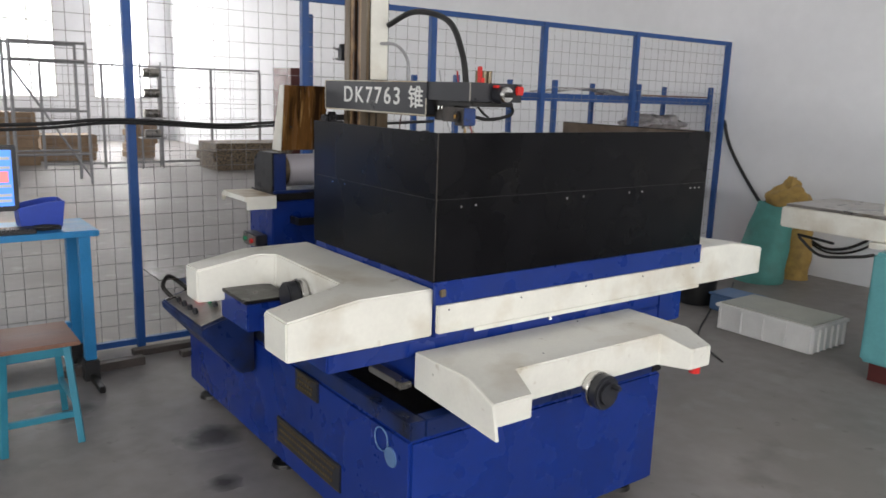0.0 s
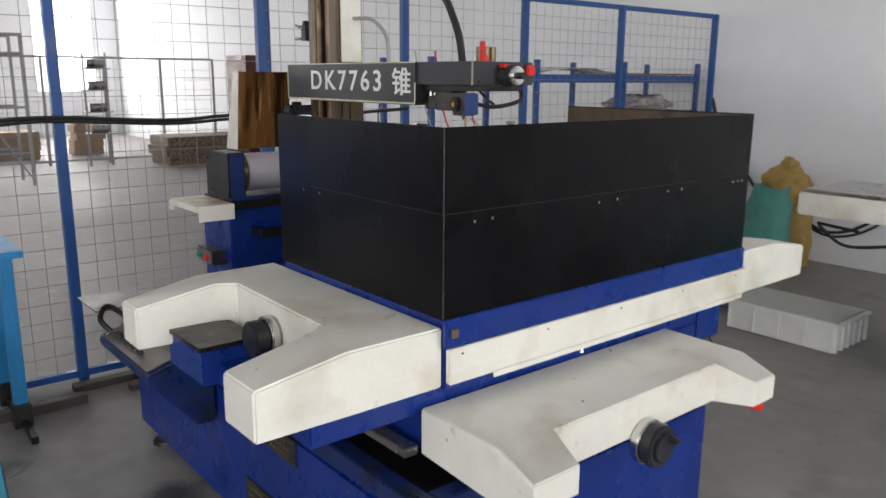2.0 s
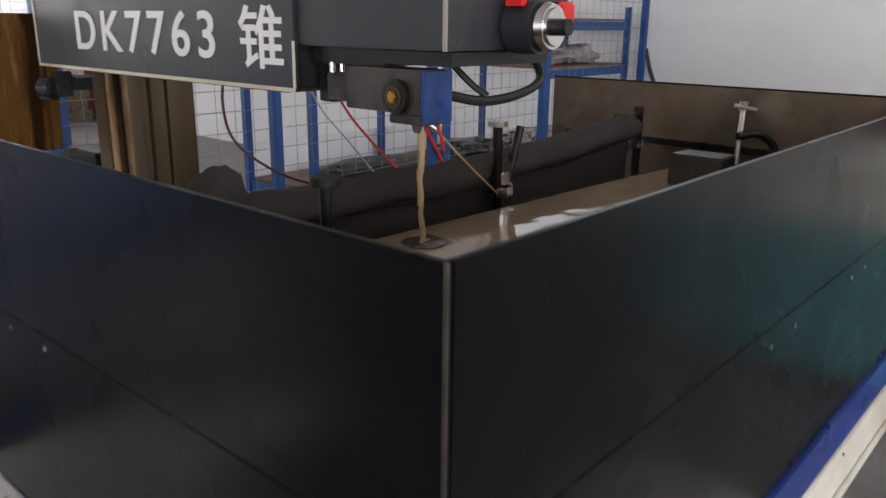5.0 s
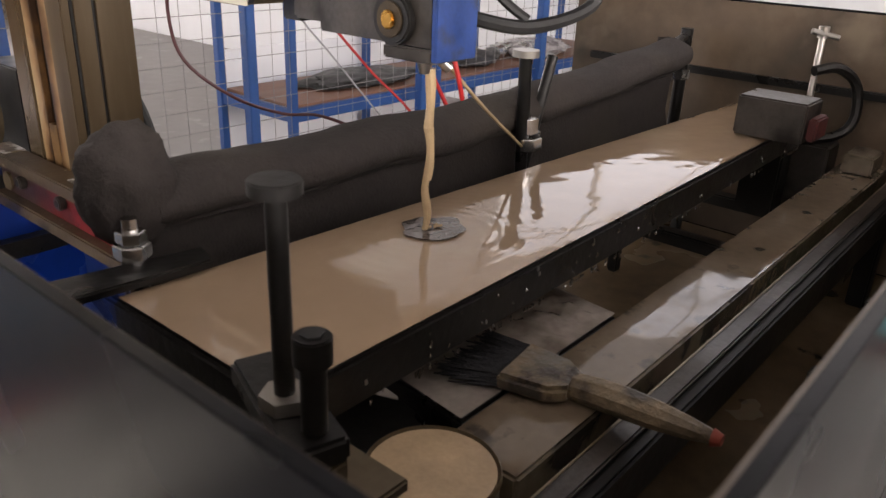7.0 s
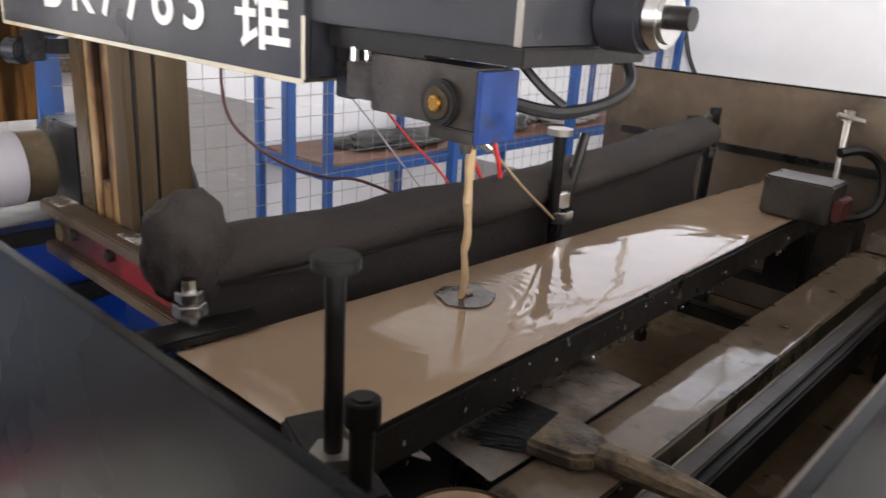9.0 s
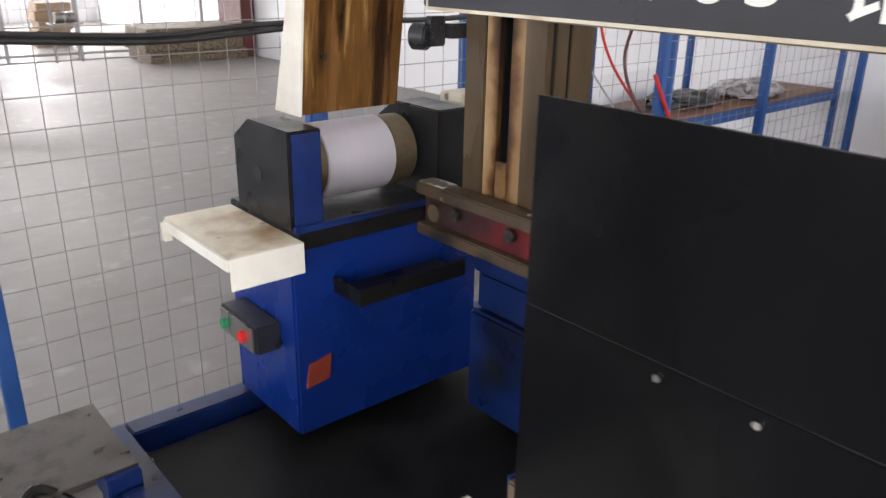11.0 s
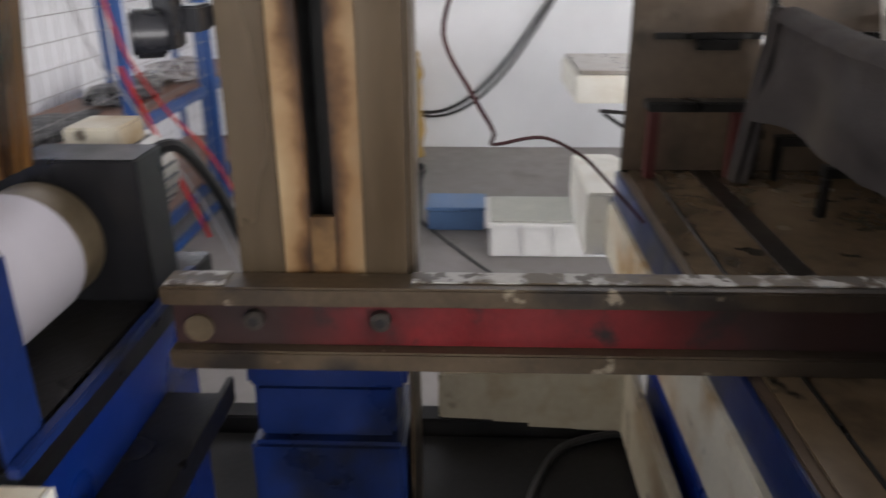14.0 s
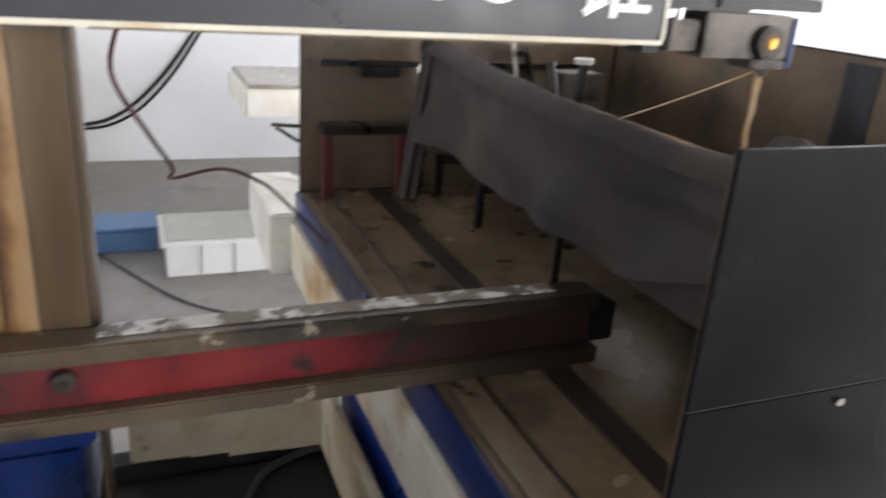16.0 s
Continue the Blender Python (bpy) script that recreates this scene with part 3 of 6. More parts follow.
def tank():
    t = thing("splash_tank", (0.75, 0.45, 1.02), "black sheet metal splash guard, silt brown inside", "splash guard")
    T = 0.006
    zt, zs = 1.496, 1.271
    for nm, r0 in (("left_panel", (0.0, T, 0.0, 0.893)), ("front_panel", (T + 0.001, 1.496, 0.0, T)), ("right_panel", (1.497, 1.497 + T, 0.0, 0.914))):
        p = part(nm, boxes((*r0, 0.985, zs - 0.0009), (*r0, zs + 0.0009, zt), bev=0.0005), BLACK_SHEET, t)
        x0, x1, y0, y1 = r0
        if nm == "left_panel":
            i, s = (x1 + 0.001, x1 + 0.003, y0 + 0.012, y1 - 0.002), (x0 + 0.0015, x1 - 0.001, y0 + 0.001, y1 - 0.001)
        elif nm == "right_panel":
            i, s = (x0 - 0.003, x0 - 0.001, y0 + 0.012, y1 - 0.002), (x0 + 0.001, x1 - 0.0015, y0 + 0.001, y1 - 0.001)
        else:
            i, s = (x0 + 0.006, x1 - 0.006, y1 + 0.001, y1 + 0.003), (x0, x1, y0 + 0.0015, y1 - 0.001)
        part("silt_lining", boxes((*i, 1.022, zt - 0.004)), TANK_IN, p, "brown silt film", smooth=None)
        part("seam", boxes((*s, zs - 0.0008, zs + 0.0008)), RUBBER, p, smooth=None)
    part("corner_seam", boxes((-0.0012, 0.002, -0.0012, 0.002, 0.99, zt), bev=0.0005), HEAD_STEEL, t, "bare welded corner edge")
    for x, z in ((0.105, 1.243), (0.17, 1.246), (0.62, 1.246), (0.71, 1.248), (0.98, 1.25), (1.06, 1.25), (1.39, 1.25), (1.42, 1.25), (1.45, 1.25)):
        part("rivet", rods(((x, -0.0005, z), (x, -0.004, z), 0.0045), n=10), CHROME, t)
    for y in (0.62, 0.72):
        part("rivet", rods(((-0.0005, y, 1.257), (-0.004, y, 1.257), 0.004), n=10), CHROME, t)
    part("stiffener", boxes((1.478, 1.492, 0.10, 0.86, 1.345, 1.36), (1.474, 1.492, 0.66, 0.76, 1.32, 1.344), bev=0.002), BLACK_IRON, t)
    part("splash_board", boxes((0.62, 0.70, 0.0095, 0.0125, 1.03, 1.48), bev=0.001), BLACK_PAINT, t, "black joint strip")


def tank_inside():
    # support beams on the table
    y0, y1 = 0.214, 0.290
    b = thing("support_beam", (0.8, (y0 + y1) / 2, 1.02), "wet silty steel support beam", "beam", "beams in the tank")
    bm = boxes((0.305, 1.47, y0, y1, 1.19, 1.234), (0.34, 0.40, y0 + 0.01, y1 - 0.01, 1.0235, 1.1895), (1.38, 1.44, y0 + 0.01, y1 - 0.01, 1.0235, 1.1895), bev=0.003)
    part("beam", bm, WET_STEEL, b)
    bm = bmesh.new()
    sheet(bm, 120, 8, lambda u, v: (0.308 + 1.158 * u, y0 + 0.0025 + 0.071 * v, 1.2352 + 0.0004 * noise.noise(Vector((u * 14, v * 2, 1))) + 0.0003 * noise.noise(Vector((u * 60, v * 5, 4))) - 0.001 * abs(2 * v - 1) ** 8))
    part("water_film", bm, BEAM_WATER, b, "still film of silty water", smooth=80)
    w = thing("wet_plate", (0.5, 0.36, 1.02), "steel plate under running silty water", "steel plate")
    bm = boxes((0.36, 0.40, 0.33, 0.39, 1.0235, 1.2115), (0.56, 0.60, 0.33, 0.39, 1.0235, 1.2115), bev=0.002)
    prism(bm, [(0.335, 0.2925), (0.60, 0.2925), (0.62, 0.43), (0.352, 0.43)], "z", 1.212, 1.230, bev=0.002)
    part("plate", bm, BLACK_IRON, w)
    bm = bmesh.new()
    sheet(bm, 120, 40, lambda u, v: (0.337 + 0.016 * v + 0.264 * u, 0.2945 + 0.134 * v, 1.2335 + min(1, 7 * v, 7 * (1 - v), 10 * u, 10 * (1 - u)) * (0.35 + 0.65 * u) * (0.0040 * noise.noise(Vector((u * 13 + v * 5, v * 6, 1))) + 0.0018 * noise.noise(Vector((u * 34, v * 16 - u * 9, 7))))))
    part("water_film", bm, RIPPLE_SHEEN, w, "rippled silty water with its silvery reflection in the colour", smooth=80)
    b = thing("edge_bar", (0.8, 0.19, 1.02), "dark steel angle bar with a bright worn edge", "bar")
    part("bar", boxes((0.2, 1.46, 0.166, 0.203, 1.17, 1.222), (0.3, 0.34, 0.17, 0.20, 1.0235, 1.169), (1.3, 1.34, 0.17, 0.20, 1.0235, 1.169), bev=0.003), OIL_BLACK, b)
    part("edge", boxes((0.2, 1.46, 0.178, 0.198, 1.2225, 1.2285), bev=0.002), GRIMY, b)
    part("lip", boxes((0.2, 1.46, 0.1965, 0.1985, 1.229, 1.2300)), BRONZE, b, "bright worn lip", smooth=None)
    single("table_groove", boxes((0.03, 1.48, 0.845, 0.850, 1.0232, 1.0262)), BLACK_IRON, "dark T slot along the table", "slot", "table slots", smooth=None)
    # flat strip that darkens this stretch of the table
    single("table_groove", boxes((0.03, 1.48, 0.694, 0.742, 1.0232, 1.0246)), GRIMY, "wide T slot drawn as a flat dark brown strip", "slot", "table slots", smooth=None)
    for x in (1.12, 1.385):
        single("cross_bar", boxes((x, x + 0.03, 0.292, 0.575, 1.11, 1.134), (x + 0.005, x + 0.025, 0.555, 0.574, 1.0235, 1.109), bev=0.003), BLACK_IRON, "oily black iron cross bar", "bar", "cross bars")
    for x in (0.95, 1.25):
        single("cross_bar", boxes((x, x + 0.028, 0.02, 0.163, 1.024, 1.06), bev=0.003), BLACK_IRON, "oily black iron cross bar", "bar", "cross bars")
    # silty water standing on the table
    single("floor_water", boxes((0.02, 1.485, 0.02, 0.90, 1.0205, 1.023)), MURK, "shallow silty brown water on the table", "water", kind="stuff", smooth=None)
    # work piece
    w = thing("work_piece", (0.75, 0.42, 1.29), "long flat steel plate flooded with brown water", "steel plate")
    def front(x):
        return 0.322 + 0.012 * (x - 0.17)

    def rear(x):
        return 0.536 - 0.044 * (x - 0.17)
    bm = bmesh.new()
    prism(bm, [(0.17, front(0.17)), (1.375, front(1.375)), (1.375, rear(1.375)), (0.17, rear(0.17))], "z", 1.277, 1.318, bev=0.003)
    part("plate", bm, BLACK_IRON, w)
    bm = bmesh.new()

    def film(u, v):
        x = 0.173 + 1.199 * u
        y = front(x) + 0.003 + (rear(x) - front(x) - 0.006) * v
        d = math.hypot((x - 0.472) / 1.1, y - 0.445)
        ring = 0.0003 * math.sin(d * 480) * math.exp(-d / 0.06) if d > 0.03 else 0.0
        wave = 0.00028 * noise.noise(Vector((u * 26 + v * 3, v * 5, 3))) + 0.00012 * noise.noise(Vector((u * 60, v * 12 + u * 7, 6)))
        return (x, y, 1.3222 + ring + wave * min(1.0, 0.25 + 1.2 * u) - 0.0015 * abs(2 * v - 1) ** 8)
    sheet(bm, 320, 48, film)
    part("water_film", bm, FILM, w, "silty brown water film")
    bm = bmesh.new()
    rnd = random.Random(11)
    for k in range(34):
        x0 = rnd.uniform(0.2, 1.34)
        for q in range(rnd.randint(1, 6)):
            x, z = x0 + rnd.gauss(0, 0.012), rnd.choice((1.276, 1.275, rnd.uniform(1.278, 1.314)))
            r = rnd.uniform(0.0008, 0.0026)
            bmesh.ops.create_icosphere(bm, subdivisions=1, radius=r, matrix=Matrix.Translation((x, front(x) - 0.0008, z)) @ Matrix.Diagonal((1, 0.8, rnd.uniform(1.0, 2.6), 1)))
    tagged(part("water_drop", bm, CHROME, w, "hanging water drops"), kind="stuff")
    part("lower_plate", boxes((0.165, 0.19, 0.335, 0.53, 1.261, 1.2765), bev=0.002), BRONZE, w)
    # left support with its clamp
    s = thing("left_support", (0.15, 0.4, 1.02), "dark oily support block under the plate end", "support block")
    part("block", boxes((0.10, 0.215, 0.335, 0.56, 1.021, 1.26), (0.10, 0.188, 0.228, 0.334, 1.021, 1.285), (0.189, 0.30, 0.19, 0.298, 1.0235, 1.165), bev=0.004), BLACK_IRON, s)
    bm = bmesh.new()
    prism(bm, [(0.216, 0.31), (0.30, 0.305), (0.332, 0.325), (0.34, 0.36), (0.325, 0.40), (0.216, 0.40)], "z", 1.10, 1.222, bev=0.006)
    part("jaw", bm, BLACK_IRON, s, "worn black clamping jaw")
    part("ledge", boxes((0.095, 0.196, 0.224, 0.30, 1.286, 1.296), bev=0.002), BRONZE, s)
    c = thing("plate_clamp", (0.15, 0.28, 1.297), "black strap clamp with tall hold-down bolts", "clamp")
    bm = bmesh.new()
    prism(bm, [(0.120, 0.247), (0.158, 0.236), (0.197, 0.345), (0.160, 0.357)], "z", 1.3235, 1.342, bev=0.003)
    part("strap", bm, BLACK_IRON, c)
    part("spacer", boxes((0.122, 0.16, 0.24, 0.268, 1.297, 1.3225), bev=0.002), BRONZE, c)
    part("tall_bolt", rods(((0.152, 0.288, 1.343), (0.152, 0.288, 1.478), 0.0065), ((0.152, 0.288, 1.478), (0.152, 0.288, 1.487), 0.0155), n=16, bev=0.001), BLACK_IRON, c)
    part("nut", rods(((0.152, 0.288, 1.343), (0.152, 0.288, 1.352), 0.016), n=6), GREY_STEEL, c)
    sb = part("socket_screw", rods(((0.147, 0.255, 1.343), (0.147, 0.255, 1.392), 0.008), ((0.147, 0.255, 1.388), (0.147, 0.255, 1.406), 0.0115), n=18, bev=0.001), BLACK_IRON, c)
    part("socket", rods(((0.147, 0.255, 1.4065), (0.147, 0.255, 1.4075), 0.007), n=6), RUBBER, sb)
    # rear left strap
    c = thing("rear_clamp", (0.2, 0.55, 1.262), "black strap with a bright hexagon nut", "clamp")
    bm = bmesh.new()
    prism(bm, [(0.108, 0.535), (0.125, 0.578), (0.268, 0.552), (0.258, 0.520)], "z", 1.3245, 1.333, bev=0.002)
    part("strap", bm, BLACK_IRON, c)
    part("stud", rods(((0.205, 0.56, 1.262), (0.205, 0.56, 1.375), 0.007), n=12), CHROME, c)
    part("nut", rods(((0.205, 0.56, 1.339), (0.205, 0.56, 1.352), 0.016), ((0.205, 0.56, 1.353), (0.205, 0.56, 1.364), 0.013), n=6, bev=0.001), CHROME, c)
    # middle hold-downs behind the plate
    c = thing("middle_clamp", (0.8, 0.55, 1.12), "pair of black hold-down rods with steel nuts", "clamp")
    part("rod", rods(((0.79, 0.55, 1.024), (0.775, 0.555, 1.455), 0.009), n=14), BLACK_IRON, c)
    part("rod", rods(((0.80, 0.565, 1.28), (0.865, 0.57, 1.445), 0.008), n=14), BLACK_IRON, c)
    part("head", rods(((0.775, 0.555, 1.455), (0.775, 0.555, 1.464), 0.018), n=18), GREY_STEEL, c)
    part("nut", rods(((0.79, 0.55, 1.327), (0.789, 0.55, 1.345), 0.019), ((0.788, 0.551, 1.35), (0.787, 0.551, 1.372), 0.014), ((0.815, 0.566, 1.33), (0.822, 0.566, 1.347), 0.013), n=6, bev=0.001), CHROME, c)
    # right hand clamp block and C clamp
    c = thing("clamp_block", (1.15, 0.33, 1.324), "dark grey steel clamping block on the plate", "clamp block")
    part("block", boxes((1.122, 1.198, 0.283, 0.388, 1.325, 1.387), bev=0.003), HEAD_STEEL, c, "scraped dark steel")
    part("pad", boxes((1.135, 1.19, 0.268, 0.2825, 1.33, 1.365), bev=0.003), MAROON, c)
    c = thing("c_clamp", (1.35, 0.37, 1.1), "cast iron C clamp with a bright screw", "clamp")
    bm = bmesh.new()
    tube(bm, [(1.40, 0.36, 1.395), (1.44, 0.33, 1.40), (1.465, 0.30, 1.37), (1.46, 0.29, 1.31), (1.43, 0.31, 1.28), (1.36, 0.36, 1.275)], 0.0095, 8, 5)
    part("frame", bm, BLACK_IRON, c)
    part("screw", rods(((1.41, 0.36, 1.33), (1.443, 0.37, 1.458), 0.006), n=12), GREY_STEEL, c)
    part("tommy_bar", rods(((1.425, 0.385, 1.46), (1.455, 0.345, 1.45), 0.005), ((1.443, 0.37, 1.448), (1.443, 0.37, 1.468), 0.010), n=10), GREY_STEEL, c)
    s = thing("right_support", (1.3, 0.36, 1.12), "oily black support block under the plate", "support block")
    part("block", boxes((1.325, 1.379, 0.36, 0.43, 1.1345, 1.2765), bev=0.004), BLACK_IRON, s)
    part("stop", boxes((1.38, 1.45, 0.30, 0.39, 1.1345, 1.27), bev=0.004), HEAD_STEEL, s)
    single("steel_offcut", boxes((1.36, 1.44, 0.222, 0.272, 1.2375, 1.27), bev=0.003), WET_STEEL, "wet steel offcut on the beam", "steel block")
    # bracket with red legs at the far end
    b = thing("red_leg_bracket", (1.42, 0.75, 1.02), "steel bridge bracket on red painted legs", "bracket")
    part("bar", boxes((1.39, 1.45, 0.645, 0.88, 1.19, 1.213), bev=0.003), BLACK_IRON, b)
    for y in (0.665, 0.86):
        part("leg", boxes((1.405, 1.435, y - 0.012, y + 0.012, 1.024, 1.189), bev=0.002), MAROON, b)
    # jar with a silted top
    cx, cy, cr = 0.247, 0.249, 0.049
    j = thing("tin_can", (cx, cy, 1.166), "open tin full of brown silt", "can")
    bm = bmesh.new()
    prof = [(cr - 0.003, 1.166), (cr, 1.169), (cr, 1.256), (cr + 0.0015, 1.2585), (cr, 1.2615), (cr - 0.002, 1.256), (cr - 0.002, 1.25)]
    n = 40
    rings = [[bm.verts.new((cx + r * math.cos(2 * math.pi * k / n), cy + r * math.sin(2 * math.pi * k / n), z)) for k in range(n)] for r, z in prof]
    for a, b2 in zip(rings, rings[1:]):
        for k in range(n):
            bm.faces.new((a[k], a[(k + 1) % n], b2[(k + 1) % n], b2[k]))
    bm.faces.new(rings[0][::-1])
    part("tin", bm, BRONZE, j)
    part("silt", rods(((cx, cy, 1.24), (cx, cy, 1.2595), cr - 0.0022), n=40), mat("wet_silt", (0.40, 0.28, 0.165), 0.5, var=0.15, scale=30, bump=0.2), j, "wet brown silt")
    # brush
    lay = Matrix.Translation((0.416, 0.347, 1.2375)) @ Matrix.Rotation(math.radians(5.5), 4, "Z") @ Matrix.Scale(0.78, 4) @ Matrix.Translation((-0.566, -0.452, -1.127))
    b = thing("paint_brush", (0.42, 0.25, 1.237), "old paint brush caked in silt with black bristles", "brush")
    bm = bmesh.new()
    rnd = random.Random(4)
    for k in range(320):
        u = rnd.uniform(-1, 1)
        v = rnd.uniform(-1, 1)
        a = Vector((0.566 + 0.040 * u, 0.392, 1.139 + 0.009 * v))
        e = a + Vector((0.012 * u - 0.004 + rnd.uniform(-0.008, 0.008), 0.062 + rnd.uniform(-0.016, 0.014), -0.010 + rnd.uniform(-0.006, 0.006)))
        cyl(bm, a, e, 0.0026, 0.0009, n=4)
    bm.transform(lay)
    part("bristles", bm, BRISTLE, b)
    bm = bmesh.new()
    prism(bm, [(0.520, 0.394), (0.612, 0.398), (0.606, 0.335), (0.588, 0.312), (0.548, 0.310), (0.529, 0.330)], "z", 1.127, 1.149, bev=0.006)
    bm.transform(lay)
    part("ferrule", bm, BRUSH_WOOD, b)
    bm = bmesh.new()
    tube(bm, [(0.568, 0.315, 1.139), (0.566, 0.27, 1.143), (0.561, 0.21, 1.146), (0.556, 0.158, 1.149)], lambda s: 0.016 - 0.009 * s + 0.006 * math.sin(s * 3.1), 10, 5)
    bm.transform(lay)
    part("handle", bm, BRUSH_WOOD, b)
    bm = rods(((0.556, 0.158, 1.149), (0.5555, 0.148, 1.1495), 0.010, 0.006), n=12)
    bm.transform(lay)
    part("tip", bm, FADED_RED, b, "faded red tip")


def cloth_rail():
    t = thing("cloth_rail", (0.8, 0.6, 1.02), "rail on two posts that carries the cloth", "rail")
    for x, y, z in ((0.225, 0.60, 1.40), (1.42, 0.615, 1.44)):
        part("post", rods(((x, y, 1.021), (x, y, z), 0.012), n=14), BLACK_IRON, t)
        part("nut", rods(((x, y, 1.125), (x, y, 1.145), 0.022), n=6), CHROME, t)
        part("nut", rods(((x, y, 1.34), (x, y, 1.36), 0.018), n=6), CHROME, t)
    bm = bmesh.new()
    tube(bm, [(0.225, 0.60, 1.375), (0.5, 0.60, 1.365), (0.8, 0.605, 1.362), (1.15, 0.61, 1.378), (1.42, 0.615, 1.425)], 0.009, 10, 5)
    part("rail", bm, BLACK_IRON, t)
    c = thing("drape", (0.8, 0.6, 1.12), "dark grey cloth hung over the rail as a splash curtain", "cloth")

    def top(u):
        return 1.392 + 0.036 * (1.6 * abs(u - 0.4)) ** 2 * (1.0 if u > 0.4 else 0.3)

    def drape(u, v):
        x = 0.235 + 1.10 * u
        zt = top(u)
        fold = 0.008 * math.sin(u * 9 + v * 5) + 0.005 * math.sin(u * 21 - v * 7) + 0.004 * noise.noise(Vector((u * 12, v * 5, 2)))
        wob = 0.004 * noise.noise(Vector((u * 9, v * 6, 5))) + 0.002 * noise.noise(Vector((u * 26, v * 14, 8)))
        if v < 0.25:                       # operator's side, from its hem up
            s = v / 0.25
            return (x, 0.592 + 0.004 * s + fold * 0.5 - 0.007 * math.sin(s * 7 + u * 6) * math.sin(math.pi * s), zt - 0.185 * (1 - s) - 0.052)
        if v < 0.34:                       # the tucked hem under the roll
            s = (v - 0.25) / 0.09 * math.pi
            return (x, 0.596 - 0.022 * math.sin(s) + wob, zt - 0.052 + 0.014 * (1 - math.cos(s)) / 2 + wob)
        if v < 0.56:                       # the fat roll over the rail
            s = (v - 0.34) / 0.22 * math.pi * 1.3 - 0.75
            return (x, 0.602 - 0.042 * math.cos(s) + wob, zt - 0.024 + 0.028 * math.sin(s) + wob + 0.0014 * math.sin(v * 75 + u * 9 + 2 * noise.noise(Vector((u * 5, v * 3, 1)))))
        s = (v - 0.56) / 0.44              # far side
        low = 0.185 - 0.07 * max(0, 1 - u / 0.22) + 0.010 * math.sin(u * 13) + 0.03 * u ** 2
        return (x + 0.010 * s * math.sin(u * 17), 0.632 + 0.006 * s + fold * (0.9 + 1.1 * s) + 0.016 * math.sin(math.pi * min(1, s * 1.1)) * math.sin(u * 7 + s * 6.5) * (1 - 0.6 * u) + 0.006 * s * math.sin(u * 31 - s * 4), zt - 0.02 - low * s)
    bm = bmesh.new()
    sheet(bm, 90, 64, drape, 0.003)
    part("cloth", bm, CLOTH, c, smooth=60)
    bm = bmesh.new()
    r = bmesh.ops.create_icosphere(bm, subdivisions=4, radius=1.0)
    for v in r["verts"]:
        d = v.co.copy()
        k = 1 + 0.16 * noise.noise(d * 1.9) + 0.10 * noise.noise(d * 4.5)
        v.co = Vector((0.228 + d.x * 0.042 * k, 0.60 + d.y * 0.042 * k, 1.395 + d.z * 0.052 * k - 0.012 * max(0, -d.z)))
    part("cloth_end", bm, CLOTH, c, "bunched end of the cloth", smooth=80)
    bm = bmesh.new()

    def tail(u, v):
        a = 2 * math.pi * u
        r = (0.017 + 0.012 * v) * (1 + 0.28 * math.sin(5 * a + 3 * v) + 0.2 * noise.noise(Vector((math.cos(a) * 2, math.sin(a) * 2, v * 3))))
        return (1.352 + 0.03 * v + r * math.cos(a), 0.625 + 0.03 * v + r * math.sin(a) * 0.8, 1.425 - 0.395 * v)
    sheet(bm, 36, 24, tail)
    part("cloth_tail", bm, CLOTH, c, "gathered tail of the cloth", smooth=80)


